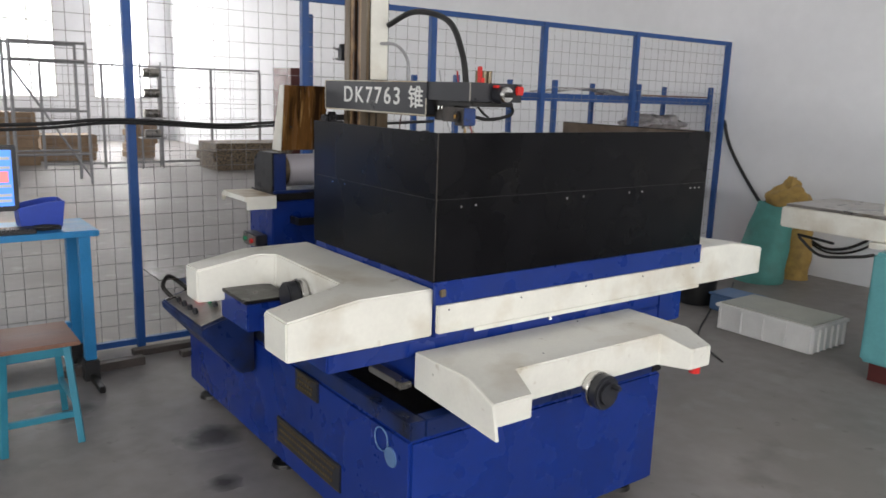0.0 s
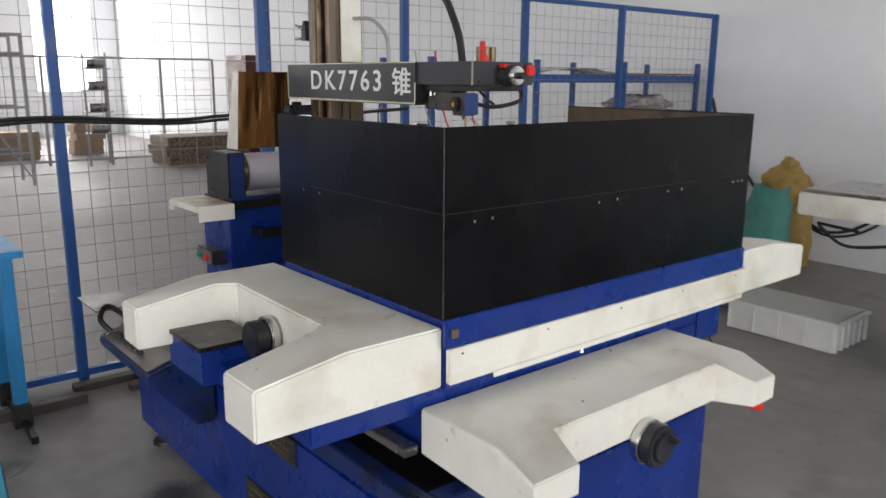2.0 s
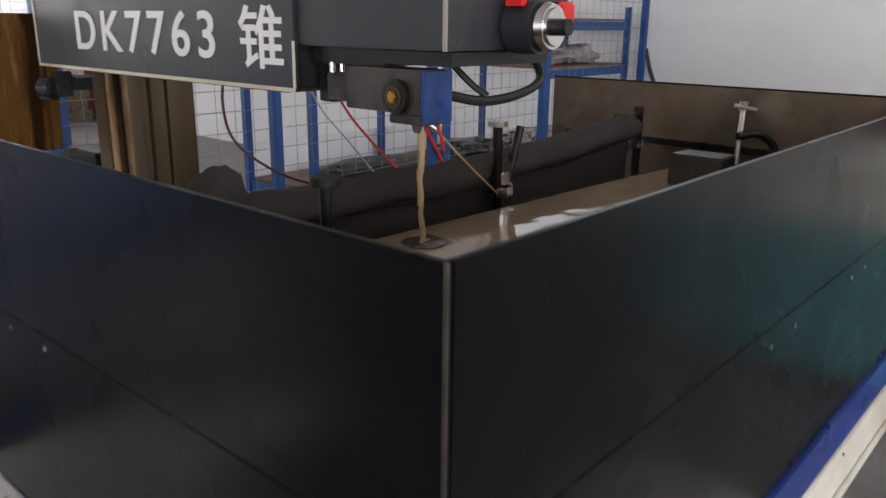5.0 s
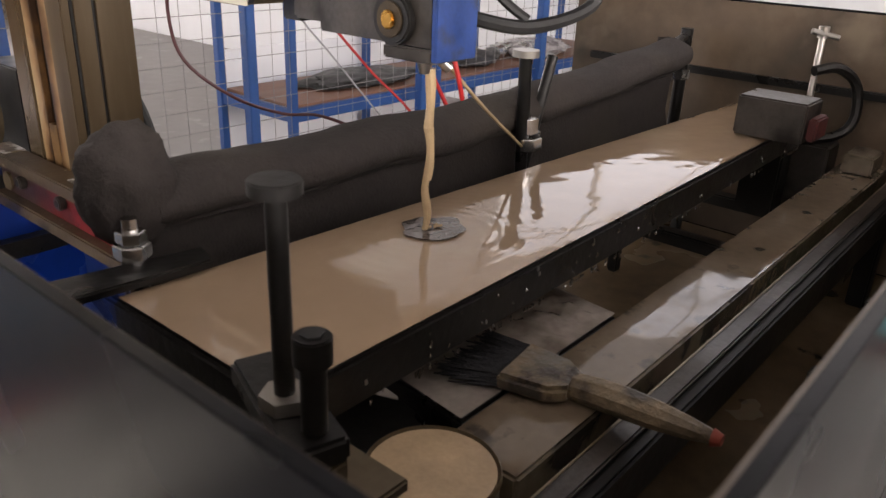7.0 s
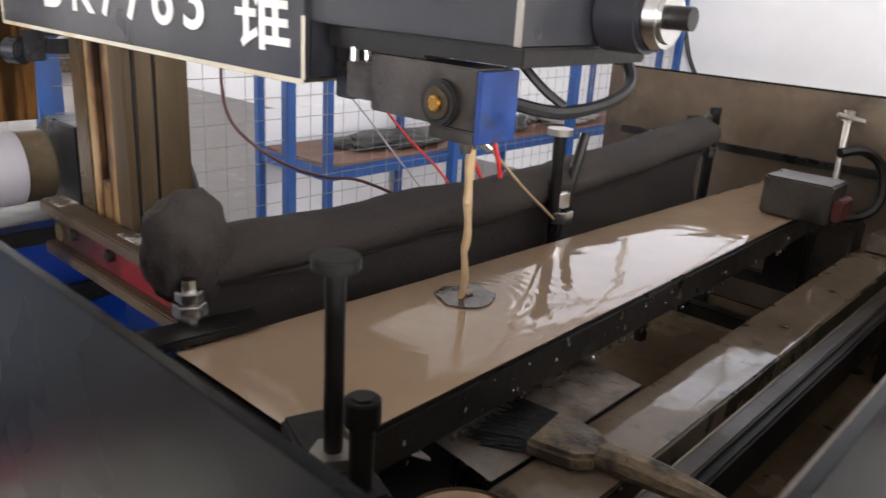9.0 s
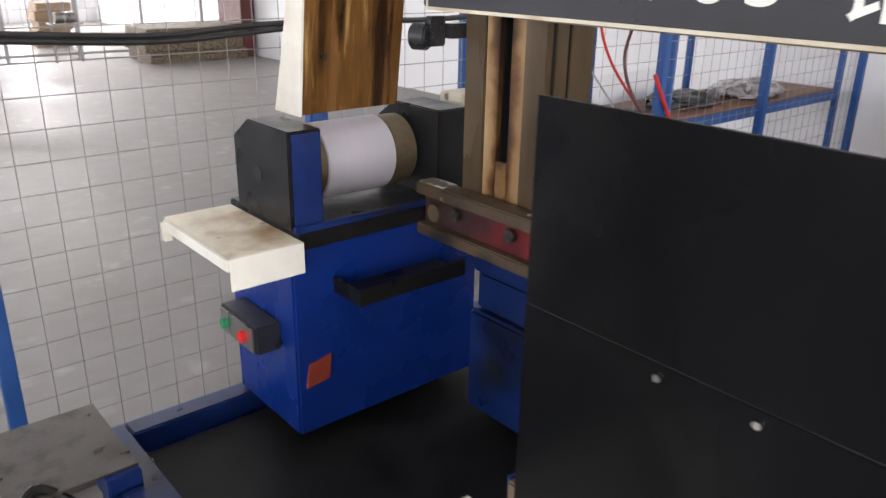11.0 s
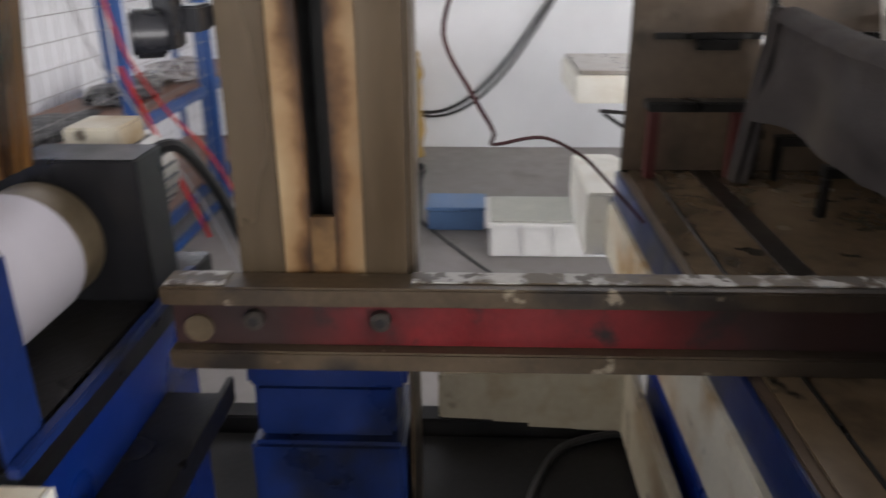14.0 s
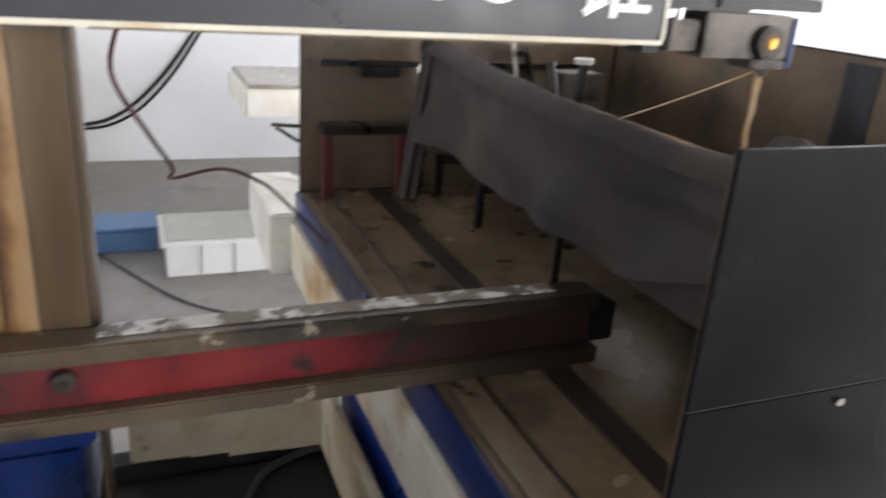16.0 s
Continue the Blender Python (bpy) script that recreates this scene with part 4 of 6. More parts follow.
# ---- column, arms and wire head ----
def column():
    t = thing("column", (0.6, 1.47, 0.5), "upright wire frame column of brown-stained ground steel", "machine column")
    part("pedestal", boxes((0.60, 0.79, 1.37, 1.62, 0.557, 0.83), (0.615, 0.775, 1.385, 1.61, 0.832, 0.93), (0.60, 0.79, 1.365, 1.615, 0.932, 1.03), bev=0.008), DARKBLUE, t, "oil-splashed blue pedestal")
    part("pedestal_side", boxes((0.625, 0.785, 1.357, 1.3635, 0.56, 1.03), bev=0.002), GRIMY, t)
    part("core", boxes((0.548, 0.66, 1.352, 1.4488, 1.032, 3.2), (0.548, 0.66, 1.4822, 1.578, 1.032, 3.2), (0.62, 0.655, 1.449, 1.482, 1.032, 3.2), bev=0.001), RUBBER, t)
    part("guide_strip", boxes((0.53, 0.547, 1.52, 1.58, 1.032, 3.2), bev=0.002), COLUMN_STEEL, t)
    part("guide_strip", boxes((0.53, 0.547, 1.352, 1.41, 1.032, 3.2), bev=0.002), COLUMN_STEEL, t)
    part("slot_plate", boxes((0.534, 0.547, 1.482, 1.5195, 1.032, 3.2), (0.534, 0.547, 1.4105, 1.449, 1.032, 3.2), bev=0.001), RUST_STEEL, t, "oil-browned slotted plate")
    part("slot_end", boxes((0.534, 0.547, 1.4492, 1.4818, 1.032, 1.237), bev=0.001), OIL_TAN, t)
    part("side_flange", boxes((0.552, 0.585, 1.347, 1.3515, 1.032, 1.69), (0.592, 0.658, 1.345, 1.3515, 1.032, 1.69), bev=0.001), COLUMN_STEEL, t)
    part("side_cover", boxes((0.549, 0.65, 1.340, 1.3505, 1.695, 3.2), bev=0.003), CREAM, t, "cream painted cover")
    sw = part("limit_switch", boxes((0.535, 0.56, 1.62, 1.66, 1.79, 1.86), (0.52, 0.56, 1.60, 1.619, 1.85, 1.875), bev=0.002), BLACK_PAINT, t)
    part("lever", rods(((0.53, 1.66, 1.80), (0.53, 1.70, 1.80), 0.006), ((0.53, 1.66, 1.85), (0.53, 1.70, 1.86), 0.006), n=10), CHROME, sw)
    p = part("idler_bracket", boxes((0.455, 0.495, 1.602, 1.625, 1.463, 1.523), (0.495, 0.55, 1.585, 1.615, 1.478, 1.508), bev=0.003), BLACK_PAINT, t)
    part("idler_pulley", rods(((0.440, 1.645, 1.482), (0.457, 1.612, 1.482), 0.027), n=24, bev=0.004), BLACK_PAINT, p)


def text_mesh(body, size, m, material, parent, depth=0.0012):
    cu = bpy.data.curves.new("lettering", "FONT")
    cu.body, cu.size, cu.extrude, cu.offset, cu.space_character = body, size, depth, size * 0.012, 1.28
    tmp = bpy.data.objects.new("lettering", cu)
    scene.collection.objects.link(tmp)
    bpy.context.view_layer.update()
    me = bpy.data.meshes.new_from_object(tmp.evaluated_get(bpy.context.evaluated_depsgraph_get()))
    bpy.data.objects.remove(tmp)
    xs = [v.co.x for v in me.vertices]
    ys = [v.co.y for v in me.vertices]
    w, h = max(xs) - min(xs), max(ys) - min(ys)
    W, H = m[1], m[2]
    for v in me.vertices:
        v.co = ((v.co.x - min(xs)) * W / w, (v.co.y - min(ys)) * H / h, v.co.z)
    me.transform(Matrix.Translation(OFF) @ m[0])
    me.materials.clear()
    me.materials.append(material)
    ob = new("lettering", me)
    ob.parent = parent
    ob.matrix_parent_inverse = parent.matrix_world.inverted()
    return ob


def arms():
    t = thing("upper_arm", (0.5, 1.0, 1.52), "black upper wire arm with white lettering", "machine arm")
    part("beam", boxes((0.426, 0.525, 0.665, 1.60, 1.53, 1.668), (0.526, 0.66, 0.665, 1.32, 1.535, 1.668), bev=0.003), BLACK_PAINT, t)
    part("nose", boxes((0.424, 0.70, 0.369, 0.664, 1.594, 1.67), bev=0.003), BLACK_PAINT, t)
    part("nose_edge", boxes((0.4205, 0.4235, 0.366, 0.372, 1.594, 1.67)), GREY_STEEL, t, smooth=None)
    p = part("name_board", boxes((0.417, 0.4255, 0.662, 1.575, 1.527, 1.671), bev=0.001), BLACK_PAINT, t, "black board with model lettering")
    edge = boxes((0.4145, 0.4165, 0.662, 1.575, 1.525, 1.531), (0.4145, 0.4165, 0.662, 1.575, 1.667, 1.671), (0.4145, 0.4165, 0.660, 0.665, 1.5312, 1.6), (0.4145, 0.4165, 1.572, 1.576, 1.5312, 1.6668))
    part("edge_trim", edge, CREAM_OLD, p, "pale worn edge", smooth=None)
    turn = Matrix(((0, 0, -1), (-1, 0, 0), (0, 1, 0))).to_4x4()
    text_mesh("DK7763", 0.08, (Matrix.Translation((0.4166, 1.375, 1.566)) @ turn, 0.505, 0.078), PALE, p)
    text_mesh("\u9525", 0.08, (Matrix.Translation((0.4166, 0.800, 1.556)) @ turn, 0.112, 0.096), PALE, p)
    part("drip_edge", boxes((0.43, 0.52, 0.70, 1.34, 1.521, 1.529), bev=0.002), BRONZE, t)
    part("nose_plate", boxes((0.44, 0.66, 0.375, 0.56, 1.574, 1.592), bev=0.002), BLACK_IRON, t)
    k = part("tension_motor", rods(((0.565, 0.368, 1.625), (0.565, 0.318, 1.625), 0.036), n=28, bev=0.004), BLACK_PAINT, t, "black motor with a bright steel cap")
    part("cap", rods(((0.565, 0.317, 1.625), (0.565, 0.300, 1.625), 0.033, 0.028), n=28, bev=0.004), CHROME, k)
    part("shaft", rods(((0.565, 0.300, 1.625), (0.565, 0.28, 1.625), 0.011), n=14), BLACK_IRON, k)
    part("motor_label", boxes((0.532, 0.545, 0.335, 0.36, 1.651, 1.662)), RED_PLASTIC, k, smooth=None)
    part("gland", rods(((0.535, 0.46, 1.671), (0.535, 0.46, 1.72), 0.013), ((0.565, 0.46, 1.671), (0.565, 0.46, 1.72), 0.013), ((0.592, 0.46, 1.671), (0.592, 0.46, 1.72), 0.013), n=14), BRONZE, t)
    part("red_flag", boxes((0.50, 0.522, 0.40, 0.425, 1.671, 1.69), (0.50, 0.508, 0.40, 0.425, 1.69, 1.735), bev=0.002), RED_PLASTIC, t)
    part("red_cover", boxes((0.66, 0.70, 0.356, 0.3685, 1.625, 1.66), bev=0.004), RED_PLASTIC, t)
    # wire head
    h = part("wire_head", boxes((0.44, 0.492, 0.425, 0.577, 1.508, 1.568), (0.44, 0.492, 0.425, 0.488, 1.494, 1.507), bev=0.002), HEAD_STEEL, t, "greasy dark steel wire guide block")
    part("blue_cover", boxes((0.437, 0.495, 0.418, 0.4245, 1.497, 1.566), bev=0.001), HEAD_BLUE, h)
    g = part("guide_ring", rods(((0.4395, 0.468, 1.531), (0.430, 0.468, 1.531), 0.0235), n=28, bev=0.002), BLACK_IRON, h)
    part("guide_bush", rods(((0.4299, 0.468, 1.531), (0.428, 0.468, 1.531), 0.0165), n=26, bev=0.0015), BRONZE, h)
    part("guide_jewel", rods(((0.4279, 0.468, 1.531), (0.4245, 0.468, 1.531), 0.0085), n=22, bev=0.002), BRASS, h)
    kn = boxes((0.448, 0.478, 0.578, 0.628, 1.515, 1.557), bev=0.003)
    part("knurled_nut", kn, HEAD_STEEL, h)
    part("pin", rods(((0.45, 0.615, 1.556), (0.45, 0.615, 1.578), 0.005), ((0.46, 0.605, 1.556), (0.46, 0.605, 1.576), 0.004), n=10), CHROME, h)
    part("carrier", boxes((0.445, 0.52, 0.50, 0.655, 1.569, 1.593), (0.46, 0.50, 0.63, 0.66, 1.51, 1.569), bev=0.002), BLACK_IRON, h)
    part("nozzle", rods(((0.456, 0.448, 1.4935), (0.456, 0.448, 1.482), 0.008, 0.005), ((0.47, 0.44, 1.4935), (0.478, 0.436, 1.486), 0.005), n=12), CHROME, h)
    part("red_lead", tube(bmesh.new(), [(0.478, 0.432, 1.50), (0.484, 0.428, 1.475), (0.49, 0.428, 1.456)], 0.0024), RED_CABLE, h)
    part("spray_pipe", tube(bmesh.new(), [(0.478, 0.436, 1.488), (0.60, 0.48, 1.42), (0.765, 0.54, 1.335)], 0.0022, 6, 3), STREAM, h, "thin slanting jet of brown water")


def lower_arm():
    a = thing("lower_arm", (0.53, 1.1, 1.02), "lower wire arm with a worn red painted side", "machine arm")
    part("flange", boxes((0.475, 0.5285, 0.63, 1.675, 1.133, 1.160), (0.478, 0.5285, 0.62, 1.675, 1.036, 1.064), bev=0.003), GRIMY, a, "oil-browned flange")
    part("web", boxes((0.50, 0.527, 0.63, 1.67, 1.065, 1.132)), RED_PAINT, a, "worn red paint")
    part("chipped_paint", boxes((0.494, 0.527, 0.70, 1.345, 1.1605, 1.1625), (0.482, 0.525, 1.59, 1.67, 1.1605, 1.1625)), mat("chipped_cream", (0.50, 0.48, 0.45), 0.5, var=0.15, scale=9, bump=0.2, stain=[((0.11, 0.08, 0.05), 14, 0.45, 0.52), ((0.08, 0.06, 0.045), 30, 0.55, 0.6)]), a, "flaking cream paint", smooth=None)
    for y in (1.557, 1.387):
        s = part("socket_screw", rods(((0.499, y, 1.106), (0.484, y, 1.106), 0.014), n=20, bev=0.002), HEAD_STEEL, a)
        part("socket", rods(((0.4838, y, 1.106), (0.4828, y, 1.106), 0.007), n=6), RUBBER, s)
    # black colour stands in for the dark that swallows the arm's end
    part("end_block", boxes((0.492, 0.526, 0.585, 0.629, 1.066, 1.131), bev=0.004), OIL_BLACK, a, "end block in black where the arm fades into the dark")
    part("washer", rods(((0.499, 1.635, 1.09), (0.494, 1.635, 1.09), 0.02), n=20), BRONZE, a)


def drum():
    b = thing("drum_cabinet", (0.45, 1.9, 0.555), "blue cabinet under the wire drum", "machine cabinet")
    part("body", boxes((0.19, 0.74, 1.735, 2.04, 0.557, 1.03), bev=0.006), BLUE, b)
    part("slide", boxes((0.20, 0.80, 1.71, 2.04, 1.032, 1.072), bev=0.003), BLACK_IRON, b)
    part("drip_tray", boxes((0.30, 0.60, 1.635, 1.733, 0.905, 0.915), (0.30, 0.60, 1.625, 1.634, 0.905, 0.945), (0.292, 0.2995, 1.625, 1.733, 0.905, 0.945), bev=0.001), BLACK_IRON, b)
    bm = bmesh.new()
    prism(bm, [(0.210, 0.682), (0.272, 0.692), (0.278, 0.752), (0.220, 0.742)], "y", 1.728, 1.7335)
    part("warning_sticker", bm, FADED_RED, b, "red warning sticker", smooth=None)
    tr = part("tray", boxes((0.02, 0.185, 1.675, 2.005, 1.058, 1.068), bev=0.001), TRAY_PAINT, b, "stained cream sheet tray")
    part("tray_lip", boxes((0.02, 0.185, 1.668, 1.6745, 1.0, 1.068), (0.0125, 0.0195, 1.668, 1.985, 1.043, 1.068), (0.0125, 0.03, 1.986, 2.005, 1.015, 1.057), bev=0.001), CREAM, tr)
    sb = part("switch_box", boxes((0.125, 0.189, 1.80, 1.98, 0.765, 0.835), bev=0.004), BLACK_PAINT, b)
    part("switch_plate", boxes((0.120, 0.1245, 1.808, 1.972, 0.77, 0.83), bev=0.001), GREY_STEEL, sb)
    part("green_button", rods(((0.1195, 1.94, 0.80), (0.108, 1.94, 0.80), 0.013), n=18), GREEN, sb)
    part("red_button", rods(((0.1195, 1.85, 0.80), (0.108, 1.85, 0.80), 0.014), n=18), RED_PLASTIC, sb)
    d = thing("wire_drum_unit", (0.45, 1.85, 1.073), "wire winding drum between black bearing blocks", "wire drum")
    for x0, x1, z1 in ((0.188, 0.268, 1.288), (0.59, 0.685, 1.29)):
        bm = bmesh.new()
        prism(bm, [(1.722, 1.074), (1.722, z1), (1.90, z1), (1.968, z1 - 0.045), (1.968, 1.074)], "x", x0, x1, bev=0.003)
        part("bearing_block", bm, BLOCK_BLACK, d)
    part("blue_side", boxes((0.195, 0.262, 1.716, 1.7215, 1.08, 1.283), bev=0.001), DARKBLUE, d)
    part("base_plate", boxes((0.186, 0.70, 1.70, 1.715, 1.0735, 1.088), bev=0.002), DARKBLUE, d)
    part("shaft_hole", rods(((0.1882, 1.858, 1.173), (0.1865, 1.858, 1.173), 0.017), n=20), RUBBER, d)
    part("sump", boxes((0.27, 0.588, 1.73, 1.96, 1.0735, 1.078)), BLACK_IRON, d, smooth=None)
    m = part("motor", rods(((0.686, 1.86, 1.19), (0.90, 1.86, 1.19), 0.078), n=30, bev=0.006), GREY_STEEL, d, "finned grey electric motor")
    for k in range(24):
        a = 2 * math.pi * k / 24
        y, z = 1.86 + 0.078 * math.cos(a), 1.19 + 0.078 * math.sin(a)
        part("fin", rods(((0.70, y, z), (0.88, y, z), 0.0035), n=4), BLACK_PAINT, m, smooth=None)
    part("terminal_box", boxes((0.74, 0.84, 1.81, 1.90, 1.262, 1.30), bev=0.004), CREAM_OLD, m)
    # the drum itself turns
    dr = thing("wire_drum", (0.43, 1.855, 1.182), "bright steel wire drum with bronze end rings", "drum")
    part("barrel", rods(((0.315, 1.855, 1.182), (0.50, 1.855, 1.182), 0.088), n=48, bev=0.002), DRUM_STEEL, dr)
    part("end_ring", rods(((0.285, 1.855, 1.182), (0.314, 1.855, 1.182), 0.085), n=48, bev=0.002), BRONZE, dr)
    part("end_ring", rods(((0.501, 1.855, 1.182), (0.565, 1.855, 1.182), 0.085), n=48, bev=0.002), BRONZE, dr)
    g = thing("drum_guard", (0.4, 1.9, 1.29), "tall cream splash guard soaked brown with oil inside", "splash guard")
    bm = bmesh.new()
    prism(bm, [(1.845, 1.289), (1.955, 1.289), (1.845, 1.645), (1.80, 1.645)], "x", 0.290, 0.296)
    part("side", bm, CREAM, g, "cream side plate", smooth=None)
    bm = bmesh.new()
    sheet(bm, 6, 10, lambda u, v: (0.2965 + 0.262 * u, 1.845 + 0.004 * math.sin(u * 3) - 0.045 * v, 1.292 + 0.352 * v), 0.004)
    part("back", bm, BROWN_OIL, g, "oil-soaked brown sheet")
    part("brace", rods(((0.345, 1.832, 1.42), (0.345, 1.822, 1.42), 0.006), n=10), BLACK_IRON, g)
    return dr


def console():
    t = thing("control_console", (-0.3, 1.25, 0.35), "small sloping control console on the bed side", "control box")
    bm = bmesh.new()
    prism(bm, [(-0.182, 0.34), (-0.182, 0.63), (-0.22, 0.635), (-0.42, 0.575), (-0.42, 0.54), (-0.25, 0.34)], "y", 1.13, 1.72, bev=0.006)
    part("box", bm, DARKBLUE, t)
    sl = math.atan2(0.060, 0.20)
    bm = boxes((-0.098, 0.098, -0.26, 0.26, 0.001, 0.006), bev=0.001)
    m = Matrix.Translation((-0.32, 1.425, 0.6065)) @ Matrix.Rotation(-sl, 4, "Y")
    bm.transform(m)
    pl = part("panel", bm, GREY_STEEL, t, "pale switch panel")
    for i, (u, v, r, mt) in enumerate(((0.02, 0.09, 0.022, LAMP_RED), (-0.06, 0.14, 0.012, BLACK_PAINT), (-0.06, 0.06, 0.012, BLACK_PAINT), (-0.06, -0.02, 0.012, BLACK_PAINT), (-0.06, -0.09, 0.012, BLACK_PAINT), (0.03, -0.04, 0.010, GREEN), (0.03, -0.11, 0.012, BLACK_PAINT))):
        bm = rods(((u, v, 0.0062), (u, v, 0.03), r), n=18, bev=0.002)
        bm.transform(m)
        part("push_button" if i == 0 else "knob", bm, mt, pl, "glowing red push button" if i == 0 else "")
    bm = bmesh.new()
    tube(bm, [(-0.38, 1.68, 0.59), (-0.41, 1.72, 0.64), (-0.37, 1.76, 0.68), (-0.32, 1.74, 0.645), (-0.30, 1.70, 0.62)], 0.011)
    part("lifting_eye", bm, BLACK_IRON, t)
    part("bracket", boxes((-0.25, -0.183, 1.725, 1.98, 0.60, 0.6645), bev=0.003), DARKBLUE, t)
    single("loose_sheet", boxes((-0.42, -0.185, 1.74, 2.02, 0.665, 0.669)), HEAD_STEEL, "thin bare metal sheet on the console", "metal sheet")


at_place(0, 0, 0.064)
bed()
saddle()
table()
console()
at_place(0, 0, 0.066)
tank()
tank_inside()
cloth_rail()
at_place(0, 0.004, 0.068)
arms()
at_place(0.008, 0.020, 0.053)
column()
lower_arm()
at_place(0.005, 0.028, 0.062)
DRUM = drum()
at_place(0, 0, 0)


# ---- the wire fence and the rack behind it ----
FY = 2.957


def wire_panel(x0, x1, z0, z1, pitch, r=0.0017):
    bm = bmesh.new()
    nx, nz = max(1, round((x1 - x0) / pitch)), max(1, round((z1 - z0) / pitch))
    for i in range(1, nx):
        x = x0 + (x1 - x0) * i / nx
        cyl(bm, (x, FY, z0), (x, FY, z1), r, n=4)
    for j in range(1, nz):
        z = z0 + (z1 - z0) * j / nz
        cyl(bm, (x0, FY + 0.003, z), (x1, FY + 0.003, z), r, n=4)
    return bm


def fence():
    t = thing("wire_fence", (2.0, FY, 0), "blue steel fence with welded wire mesh", "fence")
    posts = [-5.4, -4.1, -2.8, -1.4, -0.205, 0.98, 2.075, 3.26, 4.467, 5.95]
    for x in posts:
        part("post", boxes((x - 0.026, x + 0.026, FY - 0.026, FY + 0.026, 0.0, 2.32), bev=0.004), FENCE_BLUE, t)
    for a, b in zip(posts, posts[1:]):
        part("top_rail", boxes((a + 0.027, b - 0.027, FY - 0.02, FY + 0.02, 2.28, 2.32), bev=0.003), FENCE_BLUE, t)
        part("bottom_rail", boxes((a + 0.027, b - 0.027, FY - 0.02, FY + 0.02, 0.02, 0.06), bev=0.003), FENCE_BLUE, t)
        tagged(part("wire_mesh", wire_panel(a + 0.027, b - 0.027, 0.06, 2.28, 0.1), WIRE, t, smooth=None), kind="stuff")
    part("brace", boxes((1.02, 1.065, FY + 0.03, FY + 0.07, 0.0, 2.2), bev=0.004), FENCE_BLUE, t)


def rack():
    t = thing("storage_rack", (4.0, 3.25, 0), "blue steel rack with brown boards behind the fence", "rack")
    x0, x1, y0, y1 = 2.43, 5.92, 3.10, 3.72
    for x in (x0, 3.56, 4.72, x1):
        for y in (y0, y1):
            part("upright", boxes((x - 0.022, x + 0.022, y - 0.022, y + 0.022, 0, 1.84), bev=0.003), FENCE_BLUE, t)
    for z in (0.12, 0.75, 1.72):
        for y in (y0, y1):
            part("beam", boxes((x0 + 0.023, x1 - 0.023, y - 0.014, y + 0.014, z - 0.07, z), bev=0.002), FENCE_BLUE, t)
        for x in (x0, x1):
            part("end_beam", boxes((x - 0.012, x + 0.012, y0 + 0.023, y1 - 0.023, z - 0.07, z), bev=0.002), FENCE_BLUE, t)
        if z < 1.5:
            part("board", boxes((x0 + 0.025, x1 - 0.025, y0 + 0.016, y1 - 0.016, z - 0.005, z + 0.012), bev=0.001), WOOD, t, "worn brown board")
        else:
            part("board", boxes((4.74, x1 - 0.025, y0 + 0.016, y1 - 0.016, 1.725, 1.74), bev=0.001), WOOD, t, "worn brown board")
    part("board", boxes((4.74, x1 - 0.025, y0 + 0.016, y1 - 0.016, 1.36, 1.375), bev=0.001), WOOD, t, "worn brown board")
    part("beam", boxes((4.745, x1 - 0.023, y0 - 0.014, y0 + 0.014, 1.29, 1.359), bev=0.002), FENCE_BLUE, t)

    def lump(name, c, s, material, label, cat, seed):
        bm = bmesh.new()
        r = bmesh.ops.create_icosphere(bm, subdivisions=4, radius=1.0)
        for v in r["verts"]:
            d = v.co.copy()
            k = 1 + 0.35 * noise.noise(d * 1.7 + Vector((seed, 0, 0))) + 0.15 * noise.noise(d * 5 + Vector((0, seed, 0)))
            v.co = Vector((c[0] + d.x * s[0] * k, c[1] + d.y * s[1] * k, c[2] + max(d.z, -0.55) * s[2] * k + 0.55 * s[2]))
        bz = min(v.co.z for v in bm.verts)
        for v in bm.verts:
            v.co.z += c[2] - bz
        return single(name, bm, material, label, cat, smooth=60)
    foil = mat("crumpled_plastic_film", (0.34, 0.32, 0.32), 0.3, var=0.3, scale=9, bump=0.6, bscale=35)
    lump("wrapped_parcel", (5.35, 3.38, 1.375), (0.42, 0.2, 0.10), foil, "bundle wrapped in crumpled grey plastic film", "bundle", 2)
    lump("wrapped_parcel", (4.15, 3.4, 0.762), (0.30, 0.18, 0.06), mat("black_plastic_film", (0.03, 0.03, 0.032), 0.35, var=0.3, scale=9, bump=0.5, bscale=40), "crumpled sheet of black plastic film", "bundle", 5)
    lump("wrapped_parcel", (3.2, 3.4, 0.762), (0.45, 0.2, 0.035), RUBBER, "flat heap of black rubber sheeting", "bundle", 8)
    lump("wrapped_parcel", (5.0, 3.36, 0.762), (0.34, 0.2, 0.07), foil, "heap of metal parts in film", "parts", 11)
    for x, y in ((4.45, 3.3), (4.62, 3.36), (4.8, 3.27)):
        single("metal_ring", rods(((x - 0.06, y, 0.824), (x + 0.06, y + 0.03, 0.824), 0.06), n=24, bev=0.008), CHROME, "bright turned steel sleeve on the rack board", "steel part", "sleeves on the rack")
    bm = bmesh.new()
    sheet(bm, 24, 8, lambda u, v: (3.6 + 1.1 * u, 3.14 + 0.4 * v, 1.73 + 0.05 * math.sin(u * 3.1) + 0.012 * noise.noise(Vector((u * 8, v * 5, 1)))), 0.004)
    single("bent_sheet", bm, foil, "bowed grey sheet lying on the rack", "sheet")
    single("white_board", boxes((2.5, 4.5, 3.80, 3.84, 0.0, 0.95), bev=0.004), PLASTER, "large pale board leaning behind the rack", "board")


def rope(name, pts, r, material, label, cat="cable"):
    return single(name, tube(bmesh.new(), pts, r, 8, 6), material, label, cat)


